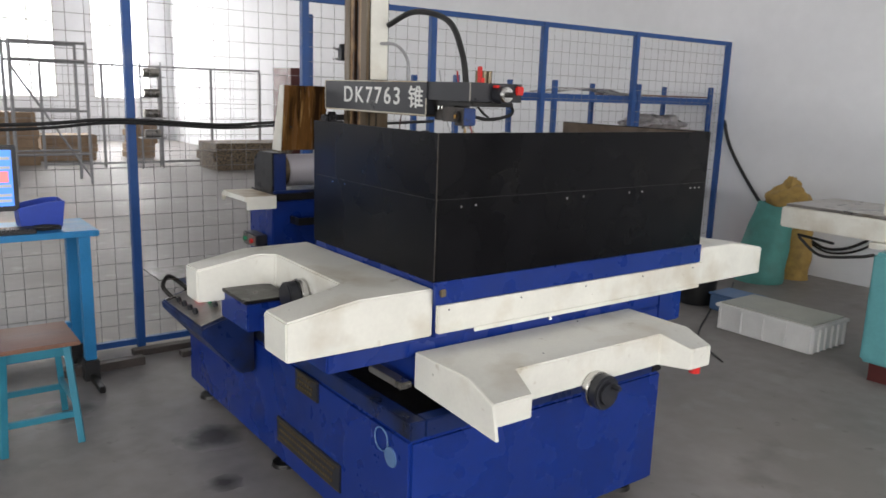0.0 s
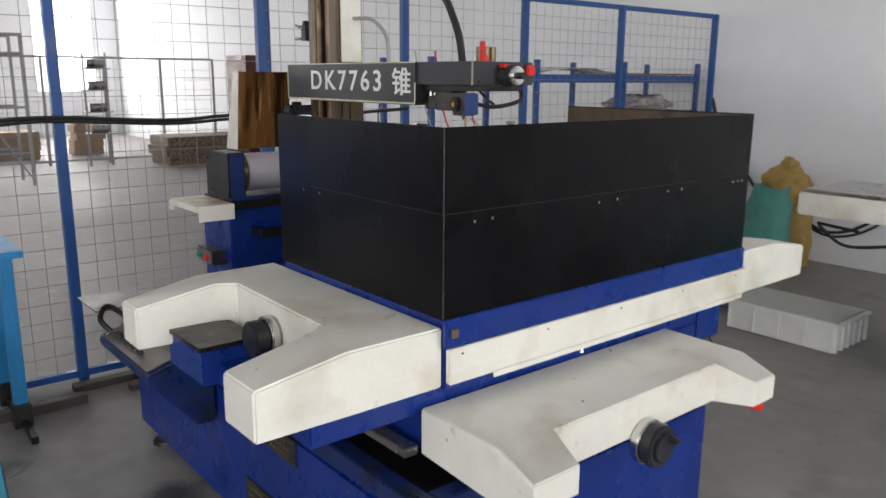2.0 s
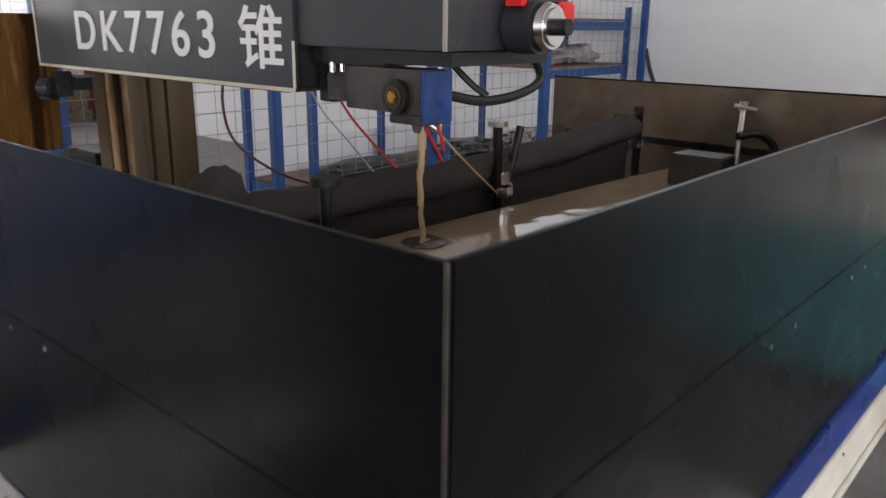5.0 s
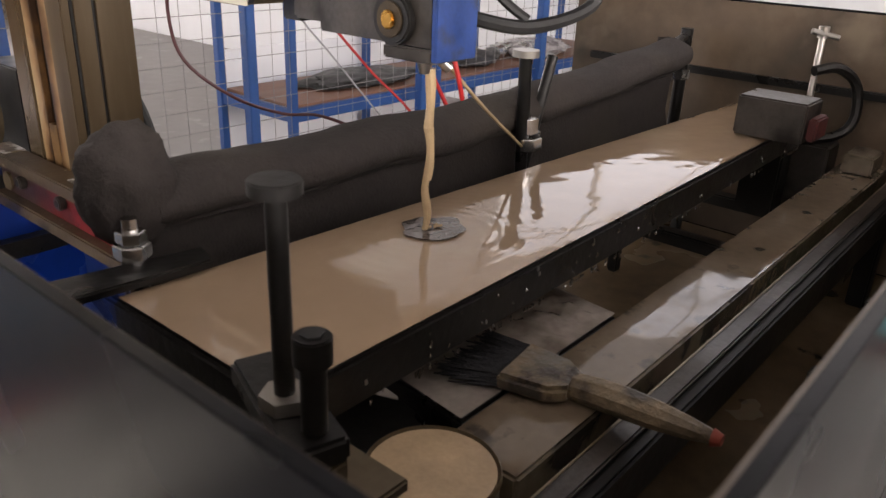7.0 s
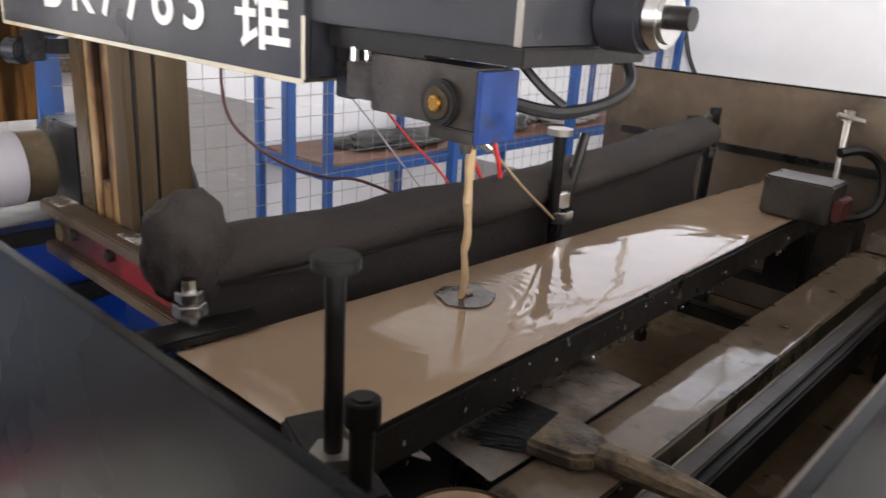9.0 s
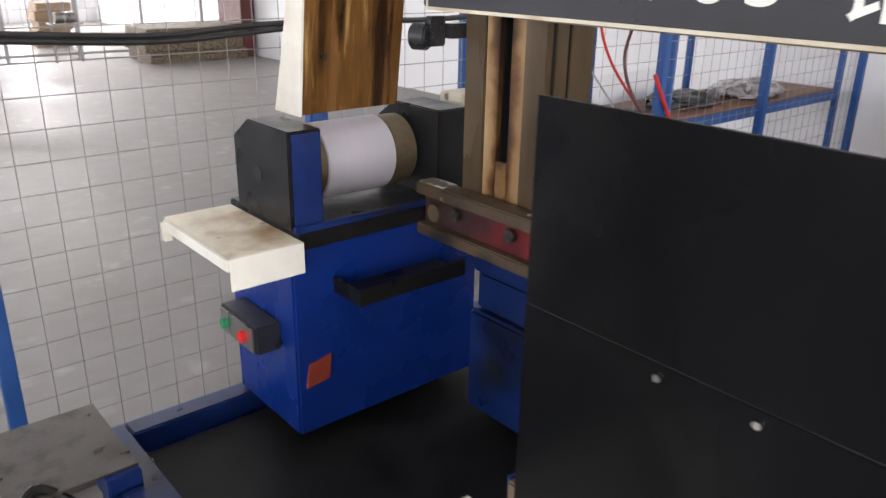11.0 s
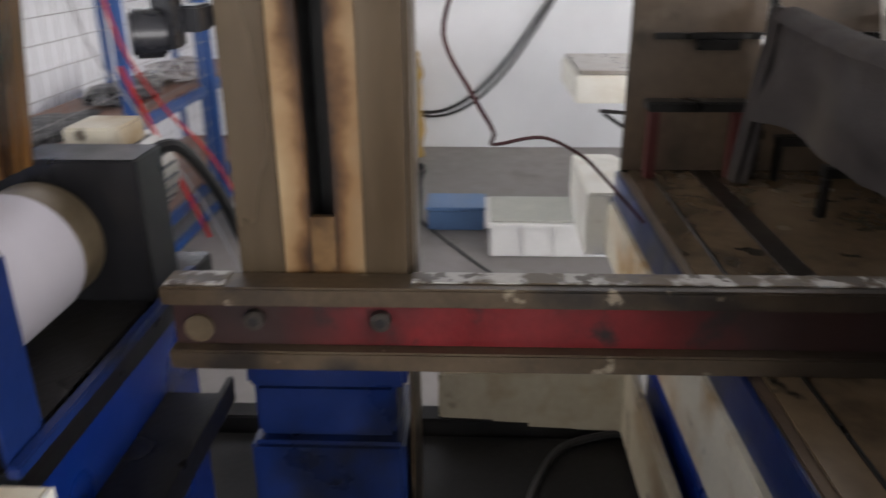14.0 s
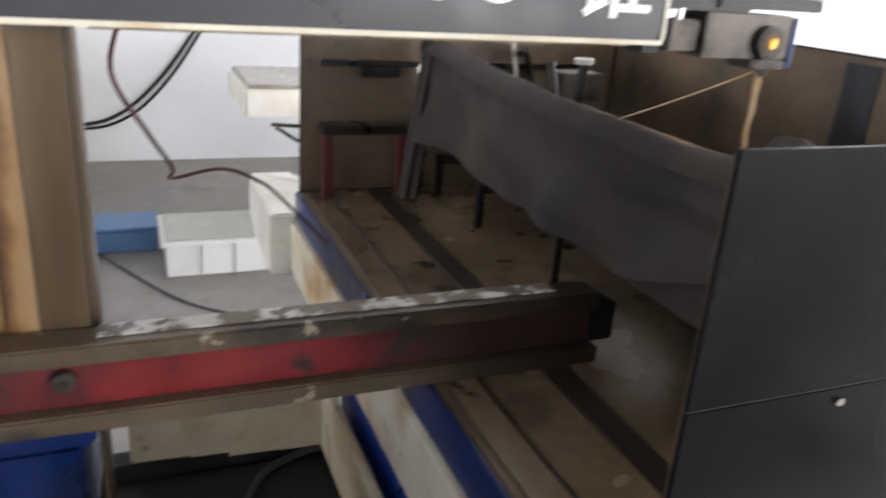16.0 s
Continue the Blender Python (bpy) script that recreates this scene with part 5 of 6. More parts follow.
def lie(bm, c, s, seed, flat=0.0):
    r = bmesh.ops.create_icosphere(bm, subdivisions=4, radius=1.0)
    for v in r["verts"]:
        d = v.co.copy()
        k = 1 + 0.22 * noise.noise(d * 1.8 + Vector((seed, 0, 0))) + 0.10 * noise.noise(d * 5 + Vector((0, seed, 0)))
        v.co = Vector((c[0] + d.x * s[0] * k, c[1] + d.y * s[1] * k, max(c[2] + d.z * s[2] * k, 0.001)))
    return bm


def corner_things():
    # sacks against the wall
    bm = bmesh.new()
    sheet(bm, 32, 26, lambda u, v: (5.34 + 0.18 * v + (0.21 - 0.09 * v ** 3) * math.cos(2 * math.pi * u) * (1 + 0.10 * noise.noise(Vector((math.cos(6.28 * u) * 2, math.sin(6.28 * u) * 2, v * 4)))), 1.97 + (0.235 - 0.06 * v ** 2) * math.sin(2 * math.pi * u) * (1 + 0.10 * noise.noise(Vector((v * 5, math.cos(6.28 * u), 3)))), 0.002 + 0.745 * v + 0.02 * v * math.sin(6.28 * u * 3)))
    single("green_sack", bm, GREEN_SACK, "full green woven sack leaning on the wall", "sack", smooth=60)
    bm = bmesh.new()
    lie(bm, (5.64, 1.91, 0.74), (0.19, 0.21, 0.19), 3)
    lie(bm, (5.68, 1.92, 0.86), (0.10, 0.09, 0.14), 6)
    sheet(bm, 28, 14, lambda u, v: (5.76 + 0.16 * math.cos(6.2832 * u), 1.89 + 0.20 * math.sin(6.2832 * u) * (1 - 0.2 * v * v) * (1 + 0.12 * noise.noise(Vector((v * 5, math.cos(6.28 * u) * 2, 9)))), 0.003 + 0.76 * v))
    single("yellow_sack", bm, YELLOW_SACK, "crumpled yellow woven sack behind the green one", "sack", smooth=60)
    # bucket
    b = thing("black_bucket", (4.08, 1.76, 0), "black plastic bucket standing on the floor", "bucket")
    bm = bmesh.new()
    n = 36
    prof = [(0.14, 0.002), (0.145, 0.006), (0.175, 0.34), (0.186, 0.342), (0.186, 0.366), (0.176, 0.368), (0.17, 0.36), (0.14, 0.02), (0.0, 0.018)]
    rings = [[bm.verts.new((4.08 + r * math.cos(2 * math.pi * k / n), 1.76 + r * math.sin(2 * math.pi * k / n), z)) for k in range(n)] for r, z in prof]
    for a, c in zip(rings, rings[1:]):
        for k in range(n):
            bm.faces.new((a[k], a[(k + 1) % n], c[(k + 1) % n], c[k]))
    bm.faces.new(rings[0][::-1])
    bmesh.ops.remove_doubles(bm, verts=bm.verts[:], dist=1e-5)
    part("shell", bm, RUBBER, b)
    part("bail", tube(bmesh.new(), [(4.08, 1.577, 0.33), (3.93, 1.62, 0.26), (3.885, 1.76, 0.22), (3.93, 1.90, 0.26), (4.08, 1.943, 0.33)], 0.003), WIRE, b)
    # jerrycan
    j = thing("white_jerrycan", (4.0, 2.56, 0), "white plastic jerrycan with a dusty top", "jerrycan")
    part("body", boxes((3.84, 4.14, 2.40, 2.70, 0.004, 0.46), bev=0.035), WHITE_PLASTIC, j)
    part("top", boxes((3.89, 4.09, 2.45, 2.65, 0.461, 0.485), bev=0.008), CREAM_OLD, j)
    part("handle", tube(bmesh.new(), [(3.92, 2.56, 0.485), (3.94, 2.56, 0.525), (4.03, 2.56, 0.525), (4.05, 2.56, 0.485)], 0.012), WHITE_PLASTIC, j)
    part("cap", rods(((4.06, 2.49, 0.486), (4.06, 2.49, 0.51), 0.022), n=18), WHITE_PLASTIC, j)
    single("blue_pan", boxes((3.74, 3.87, 2.40, 2.55, 0.0, 0.05), bev=0.02), SLATE_BLUE, "small dark blue plastic pan", "pan")
    single("green_bag", lie(bmesh.new(), (4.28, 2.38, 0.07), (0.10, 0.12, 0.11), 7), mat("green_film", (0.16, 0.30, 0.22), 0.4, var=0.2, scale=20, bump=0.4), "crumpled green plastic bag", "bag")
    single("red_bag", lie(bmesh.new(), (5.68, 2.52, 0.07), (0.20, 0.16, 0.13), 9), RED_PLASTIC, "crumpled red plastic bag by the wall", "bag")
    single("red_bag", lie(bmesh.new(), (0.55, 2.70, 0.07), (0.13, 0.10, 0.09), 15), RED_PLASTIC, "crumpled red plastic bag by the fence", "bag")
    # blue box and white crate
    b = thing("blue_box", (4.05, 1.48, 0), "low faded blue plastic box", "box")
    part("tray", boxes((3.98, 4.25, 1.22, 1.56, 0.002, 0.13), bev=0.008), SLATE_BLUE, b)
    part("lid", boxes((3.97, 4.26, 1.21, 1.57, 0.132, 0.15), bev=0.004), SLATE_BLUE, b)
    c = thing("white_crate", (3.7, 0.82, 0), "long ribbed white plastic crate with a dusty grey lid", "crate")
    x0, x1, y0, y1 = 3.55, 4.03, 0.45, 1.21
    part("body", boxes((x0 + 0.015, x1 - 0.015, y0 + 0.015, y1 - 0.015, 0.002, 0.19), bev=0.008), WHITE_PLASTIC, c)
    for k in range(5):
        y = y0 + 0.03 + k * (y1 - y0 - 0.06) / 4
        part("rib", boxes((x0, x0 + 0.014, y - 0.008, y + 0.008, 0.01, 0.175)), WHITE_PLASTIC, c, smooth=None)
    for k in range(6):
        x = x0 + 0.03 + k * (x1 - x0 - 0.06) / 5
        part("rib", boxes((x - 0.008, x + 0.008, y0, y0 + 0.014, 0.01, 0.175)), WHITE_PLASTIC, c, smooth=None)
    part("rim", boxes((x0 - 0.006, x1 + 0.006, y0 - 0.006, y1 + 0.006, 0.176, 0.2), bev=0.004), WHITE_PLASTIC, c)
    part("lid", boxes((x0 + 0.02, x1 - 0.02, y0 + 0.02, y1 - 0.02, 0.201, 0.212), bev=0.003), GREY_LID, c, "dusty grey lid")
    # cables along the wall and over the floor
    rope("wall_cable", [(6.0, 2.95, 1.5), (6.02, 2.86, 1.22), (6.03, 2.6, 0.85), (6.03, 2.28, 0.5), (6.03, 2.1, 0.4)], 0.018, RUBBER, "thick black cable hanging down by the fence end")
    rope("wall_cable", [(6.035, 1.95, 0.42), (6.035, 1.69, 0.30), (6.035, 1.38, 0.39), (6.035, 1.05, 0.70), (6.035, 0.7, 1.2)], 0.014, RUBBER, "black cable hanging in a bow on the wall")
    rope("wall_cable", [(6.036, 1.95, 0.38), (6.036, 1.66, 0.265), (6.036, 1.33, 0.36), (6.036, 1.0, 0.68), (6.036, 0.66, 1.2)], 0.011, RUBBER, "black cable hanging in a bow on the wall")
    rope("floor_cable", [(5.0, 2.0, 0.006), (4.5, 1.72, 0.006), (4.2, 1.64, 0.006), (3.75, 1.42, 0.006), (3.2, 1.1, 0.006), (2.9, 0.7, 0.006)], 0.006, RUBBER, "thin black cable trailing over the floor")
    rope("red_lead", [(1.9, 2.4, 1.85), (2.0, 2.4, 1.4), (2.25, 2.38, 1.1), (2.55, 2.3, 0.78), (3.05, 2.2, 0.006)], 0.006, RED_CABLE, "thin red lead hanging behind the column")
    rope("grey_lead", [(1.78, 2.45, 1.85), (1.9, 2.45, 1.4), (2.15, 2.43, 1.1), (2.65, 2.4, 0.55), (3.05, 2.4, 0.006)], 0.004, GREY_TUBE, "thin grey lead hanging behind the column")
    rope("fence_cable", [(-2.5, 2.90, 1.42), (-0.9, 2.91, 1.435), (-0.3, 2.912, 1.468), (0.35, 2.912, 1.438), (0.71, 2.915, 1.455), (1.1, 2.912, 1.465), (1.5, 2.915, 1.45), (2.07, 2.912, 1.47)], 0.011, RUBBER, "bundled black cable tied along the fence")
    rope("fence_cable", [(-2.5, 2.88, 1.39), (-0.9, 2.89, 1.41), (-0.3, 2.90, 1.45), (0.35, 2.895, 1.42), (0.71, 2.90, 1.435), (1.0, 2.905, 1.45)], 0.009, RUBBER, "bundled black cable tied along the fence")
    single("red_pole", rods(((3.85, 2.86, 0.0), (3.15, 2.925, 1.1), 0.012), n=10), RED_CABLE, "red painted rod leaning on the fence", "rod")


def machine_cables():
    rope("red_hose", [(0.716, 1.30, 1.534), (0.719, 1.326, 1.44), (0.719, 1.285, 1.355), (0.80, 1.25, 1.28), (0.917, 1.246, 1.23), (0.95, 1.16, 1.235), (1.05, 1.08, 1.18), (1.098, 1.03, 1.13), (1.10, 0.93, 1.021)], 0.0034, mat("dark_red_hose", (0.07, 0.016, 0.018), 0.45, var=0.1, bump=0), "thin dark red hose from the arm to the table", "hose")
    rope("arm_hose", [(0.64, 1.33, 1.95), (0.68, 1.15, 2.01), (0.66, 0.85, 1.95), (0.60, 0.66, 1.80), (0.58, 0.60, 1.672)], 0.014, RUBBER, "thick black hose from the column to the arm", "hose")
    rope("arm_lead", [(0.60, 1.33, 1.86), (0.62, 1.22, 1.85), (0.62, 1.12, 1.78), (0.61, 1.09, 1.672)], 0.008, GREY_TUBE, "grey armoured lead into the arm", "hose")
    rope("head_cable", [(0.50, 0.44, 1.535), (0.545, 0.40, 1.525), (0.62, 0.385, 1.535), (0.68, 0.40, 1.555), (0.685, 0.43, 1.60)], 0.007, RUBBER, "black cable looped under the wire head")
    rope("head_cable", [(0.52, 0.46, 1.59), (0.535, 0.42, 1.55), (0.55, 0.40, 1.532)], 0.005, RUBBER, "short black lead at the wire head")


def bed_cable():
    rope("bed_cable", [(0.780, 1.178, 0.595), (0.896, 1.148, 0.595), (1.006, 1.086, 0.595), (1.055, 0.987, 0.595), (1.061, 0.919, 0.595)], 0.009, RUBBER, "black cable looped over the oily bed", "cable")


def motor_cable():
    rope("motor_cable", [(0.80, 1.80, 1.24), (0.83, 1.755, 1.25), (0.86, 1.71, 1.17), (0.87, 1.665, 1.04), (0.88, 1.64, 0.9), (0.93, 1.70, 0.563)], 0.011, RUBBER, "thick black cable from the drum motor down to the bed", "cable")


def second_machine():
    t = thing("second_machine", (3.9, 0.0, 0), "neighbouring machine with a teal base and off-white table", "machine")
    part("base", boxes((3.45, 4.4, -1.4, 0.12, 0.06, 0.76), bev=0.02), TEAL, t, "teal painted base")
    part("plinth", boxes((3.5, 4.35, -1.35, 0.07, -0.06, 0.058)), MAROON, t, smooth=None)
    part("table", boxes((3.6, 4.3, -1.5, 0.83, 0.80, 0.94), bev=0.01), CREAM, t)
    part("table_top", boxes((3.62, 4.28, -1.48, 0.81, 0.942, 0.962), bev=0.004), GREY_STEEL, t)
    part("column", boxes((3.72, 4.33, -0.9, 0.10, 1.122, 1.47), bev=0.02), CREAM, t)
    part("carriage", boxes((3.66, 4.34, -1.0, 0.19, 0.965, 1.12), bev=0.008), CREAM, t)
    part("way_guard", boxes((3.70, 3.719, -0.8, 0.02, 1.16, 1.42), bev=0.003), MAROON, t, "dark red way guard")
    part("saddle", boxes((3.55, 4.35, -1.2, 0.2, 0.762, 0.798), bev=0.004), CREAM, t)
    part("pipe", rods(((3.62, 0.70, 0.76), (3.62, 0.45, 0.74), 0.01), n=10), BLACK_IRON, t)
    rope("machine_cable", [(3.6, 0.68, 0.75), (3.55, 0.5, 0.66), (3.5, 0.25, 0.70), (3.46, 0.12, 0.74)], 0.010, RUBBER, "black cable hooked under the second table")


def desk_corner():
    d = thing("steel_desk", (-1.1, 2.45, 0), "bright blue painted steel desk by the fence", "desk")
    part("desktop", boxes((-1.9, -0.47, 2.22, 2.68, 0.745, 0.78), bev=0.004), DESK_BLUE, d)
    for x in (-1.86, -0.545):
        for y in (2.27, 2.62):
            part("leg", boxes((x - 0.03, x + 0.03, y - 0.03, y + 0.03, 0.02, 0.744), bev=0.004), DESK_BLUE, d)
            part("foot", boxes((x - 0.04, x + 0.04, y - 0.04, y + 0.04, -0.10, 0.019)), RUBBER, d, smooth=None)
    part("stretcher", boxes((-1.83, -0.576, 2.60, 2.64, 0.12, 0.16), bev=0.003), DESK_BLUE, d)
    part("floor_bar", boxes((-0.56, -0.53, 2.0, 2.58, -0.098, -0.06), bev=0.003), BLACK_IRON, d)
    m = thing("monitor", (-1.05, 2.42, 0.781), "black flat monitor showing a blue program screen", "monitor")
    part("stand", boxes((-1.15, -0.95, 2.38, 2.52, 0.781, 0.795), (-1.08, -1.02, 2.45, 2.48, 0.795, 0.95), bev=0.003), BLACK_PAINT, m)
    part("bezel", boxes((-1.30, -0.825, 2.43, 2.465, 0.88, 1.24), bev=0.006), BLACK_PAINT, m)
    s = part("screen", boxes((-1.275, -0.85, 2.4265, 2.4295, 0.91, 1.215)), SCREEN, m, "lit blue program screen", smooth=None)
    for z in (1.17, 1.12, 1.02, 0.97, 0.94):
        part("text_row", boxes((-0.95, -0.86, 2.4245, 2.426, z - 0.008, z + 0.008)), PALE, s, smooth=None)
    part("red_field", boxes((-0.93, -0.87, 2.4245, 2.426, 1.04, 1.10)), SCREEN_RED, s, smooth=None)
    b = thing("parts_bin", (-0.72, 2.47, 0.781), "open blue plastic parts bin", "bin")
    bm = bmesh.new()
    prism(bm, [(-0.83, 0.785), (-0.63, 0.785), (-0.61, 0.93), (-0.69, 0.93), (-0.84, 0.90)], "y", 2.38, 2.385)
    prism(bm, [(-0.83, 0.785), (-0.63, 0.785), (-0.61, 0.93), (-0.69, 0.93), (-0.84, 0.90)], "y", 2.57, 2.575)
    box(bm, -0.83, -0.63, 2.386, 2.569, 0.782, 0.788)
    prism(bm, [(-0.632, 0.789), (-0.624, 0.789), (-0.606, 0.93), (-0.614, 0.93)], "y", 2.386, 2.569)
    prism(bm, [(-0.832, 0.789), (-0.824, 0.789), (-0.834, 0.89), (-0.842, 0.89)], "y", 2.386, 2.569)
    part("shell", bm, BLUE_PLASTIC, b, smooth=None)
    k = thing("keyboard", (-1.0, 2.3, 0.781), "black computer keyboard on the desk", "keyboard")
    part("case", boxes((-1.2, -0.78, 2.235, 2.36, 0.781, 0.80), bev=0.004), BLACK_PAINT, k)
    keys = bmesh.new()
    for i in range(18):
        for j in range(5):
            box(keys, -1.19 + i * 0.0225, -1.172 + i * 0.0225, 2.245 + j * 0.022, 2.263 + j * 0.022, 0.8005, 0.807)
    part("keys", keys, RUBBER, k, smooth=None)
    single("cable_coil", tube(bmesh.new(), [(-0.72 + 0.07 * math.cos(a), 2.31 + 0.05 * math.sin(a), 0.786 + 0.002 * a) for a in np.linspace(0, 12, 25)], 0.006), RUBBER, "coiled black lead on the desk", "cable")
    w = thing("drawer_cabinet", (-1.3, 2.45, 0), "pale green drawer cabinet under the desk", "cabinet")
    part("body", boxes((-1.7, -1.02, 2.26, 2.60, -0.099, 0.74), bev=0.005), mat("pale_green_paint", (0.42, 0.55, 0.52), 0.5, var=0.06, bump=0.04), w)
    for i in range(3):
        part("drawer", boxes((-1.68, -1.04, 2.24, 2.258, 0.06 + i * 0.225, 0.27 + i * 0.225), bev=0.003), WHITE_PLASTIC, w)
    at_place(0, 0.13, 0)
    s = thing("stool", (-0.98, 1.75, 0), "brown board stool on teal blue angle iron legs", "stool")
    part("seat", boxes((-1.16, -0.80, 1.60, 1.98, 0.465, 0.485), bev=0.004), WOOD, s)
    for x, y in ((-1.13, 1.59), (-0.99 + 0.13, 1.59), (-1.13, 1.95), (-0.85, 1.95)):
        dx = -0.03 if x < -1 else 0.03
        dy = -0.04 if y < 1.7 else 0.04
        part("leg", rods(((x + dx, y + dy, 0.0), (x, y + 0.02, 0.464), 0.021), n=4), TEAL_DARK, s)
    for y in (1.612, 1.95):
        part("apron", boxes((-1.12, -0.84, y, y + 0.018, 0.42, 0.463), bev=0.002), TEAL_DARK, s)
    part("stretcher", boxes((-1.13, -0.84, 1.575, 1.595, 0.12, 0.15), (-1.13, -0.84, 1.975, 1.995, 0.12, 0.15), (-1.155, -1.135, 1.58, 1.97, 0.16, 0.19), (-0.845, -0.825, 1.58, 1.97, 0.16, 0.19), bev=0.002), TEAL_DARK, s)
    at_place(0, 0.17, 0)
    # floor clutter and oil marks by the fence
    for x0, x1, y, z in ((-0.75, -0.28, 2.45, 0.05), (-0.30, 0.15, 2.62, 0.04), (-0.05, 0.36, 2.46, 0.035)):
        single("timber_offcut", boxes((x0, x1, y - 0.035, y + 0.035, 0.0, z), bev=0.003), mat("dark_timber", (0.05, 0.04, 0.035), 0.7, var=0.3, bump=0.2), "dirty dark timber offcut on the floor", "timber", "offcuts by the fence")


def oil_mark(cx, cy, r, seed, material):
    bm = bmesh.new()
    pts = []
    for k in range(40):
        a = 2 * math.pi * k / 40
        q = r * (1 + 0.35 * noise.noise(Vector((math.cos(a) * 1.6, math.sin(a) * 1.6, seed))) + 0.12 * noise.noise(Vector((math.cos(a) * 6, math.sin(a) * 6, seed))))
        pts.append((cx + q * math.cos(a) * 1.25, cy + q * math.sin(a)))
    prism(bm, pts, "z", 0.0004, 0.0016)
    return single("oil_stain", bm, material, "dark oil stain on the concrete", "stain", "oil stains", smooth=None)


def far_hall():
    # wire cage, trolley racks and stacks in the hall behind the fence
    def cage(x0, x1, y, h, n):
        c = thing("mesh_screen", ((x0 + x1) / 2, y, 0), "low grey tube screen with wire mesh", "screen", "grey screens")
        for k in range(n + 1):
            x = x0 + (x1 - x0) * k / n
            part("post", boxes((x - 0.025, x + 0.025, y - 0.025, y + 0.025, 0, h)), GREY_TUBE, c, smooth=None)
        part("rail", boxes((x0, x1, y - 0.02, y + 0.02, h, h + 0.04), (x0, x1, y - 0.02, y + 0.02, 0.06, 0.1)), GREY_TUBE, c, smooth=None)
        bm = bmesh.new()
        for k in range(1, int((x1 - x0) / 0.2)):
            x = x0 + 0.2 * k
            cyl(bm, (x, y, 0.1), (x, y, h), 0.004, n=3)
        for j in range(1, int(h / 0.2)):
            cyl(bm, (x0, y, 0.2 * j), (x1, y, 0.2 * j), 0.004, n=3)
        tagged(part("wire_mesh", bm, GREY_TUBE, c, smooth=None), kind="stuff")
    cage(1.2, 5.6, 14.5, 2.0, 4)
    cage(-6.0, 0.2, 14.5, 2.0, 5)
    # rolling scaffold
    s = thing("scaffold_frame", (0.9, 12.2, 0), "grey tube scaffold frame on the hall floor", "scaffold")
    for x in (0.35, 1.45):
        for y in (11.8, 12.6):
            part("upright", rods(((x, y, 0), (x, y, 2.3), 0.025), n=8), GREY_TUBE, s)
    for z in (0.5, 1.2, 2.0, 2.28):
        for y in (11.8, 12.6):
            part("ledger", rods(((0.35, y, z), (1.45, y, z), 0.02), n=8), GREY_TUBE, s)
    part("brace", rods(((0.35, 11.8, 1.9), (1.45, 11.8, 0.1), 0.018), n=8), GREY_TUBE, s)
    # stacks
    for x, y, w, d, h, m, lab in ((0.55, 15.6, 1.3, 0.8, 1.05, CARD, "stack of brown cartons"), (1.9, 16.4, 1.1, 0.8, 0.55, CARD, "low stack of brown cartons"), (4.9, 13.6, 1.7, 1.0, 0.55, BRUSH_WOOD, "stack of dark boards"), (-2.4, 15.9, 1.8, 0.9, 0.9, CARD, "stack of brown cartons"), (3.55, 16.6, 0.6, 0.5, 0.8, CARD, "single tall brown carton on the floor")):
        st = thing("carton_stack", (x, y, 0), lab, "stack", "stacks in the hall")
        n = max(2, int(h / 0.16))
        for i in range(n):
            o = random.uniform(-0.05, 0.05)
            part("layer", boxes((x - w / 2 + o, x + w / 2 + o, y - d / 2, y + d / 2, i * h / n + 0.001, (i + 1) * h / n - 0.004), bev=0.01), m, st)
    # slim rack with spools
    r = thing("spool_rack", (3.1, 14.0, 0), "slim grey rack with hanging spools", "rack")
    for x in (2.9, 3.3):
        part("upright", rods(((x, 14.0, 0), (x, 14.0, 2.1), 0.02), n=8), GREY_TUBE, r)
    for z in (0.6, 1.0, 1.4, 1.8):
        part("shelf", boxes((2.86, 3.34, 13.85, 14.15, z, z + 0.02)), GREY_TUBE, r, smooth=None)
        part("spool", rods(((2.95, 14.0, z + 0.1), (3.25, 14.0, z + 0.1), 0.08), n=12), GREY_STEEL, r)
    single("backdrop", boxes((HX0, HX1, HY1 + 0.40, HY1 + 0.42, 0.4, 5.2)), SKY_GLOW, "bright overcast sky outside the far windows", "sky", kind="structure", smooth=None)
    single("red_cabinet", boxes((5.75, 5.995, 13.2, 14.1, 0.0, 2.1), bev=0.01), MAROON, "dark red steel cabinet by the wall", "cabinet")


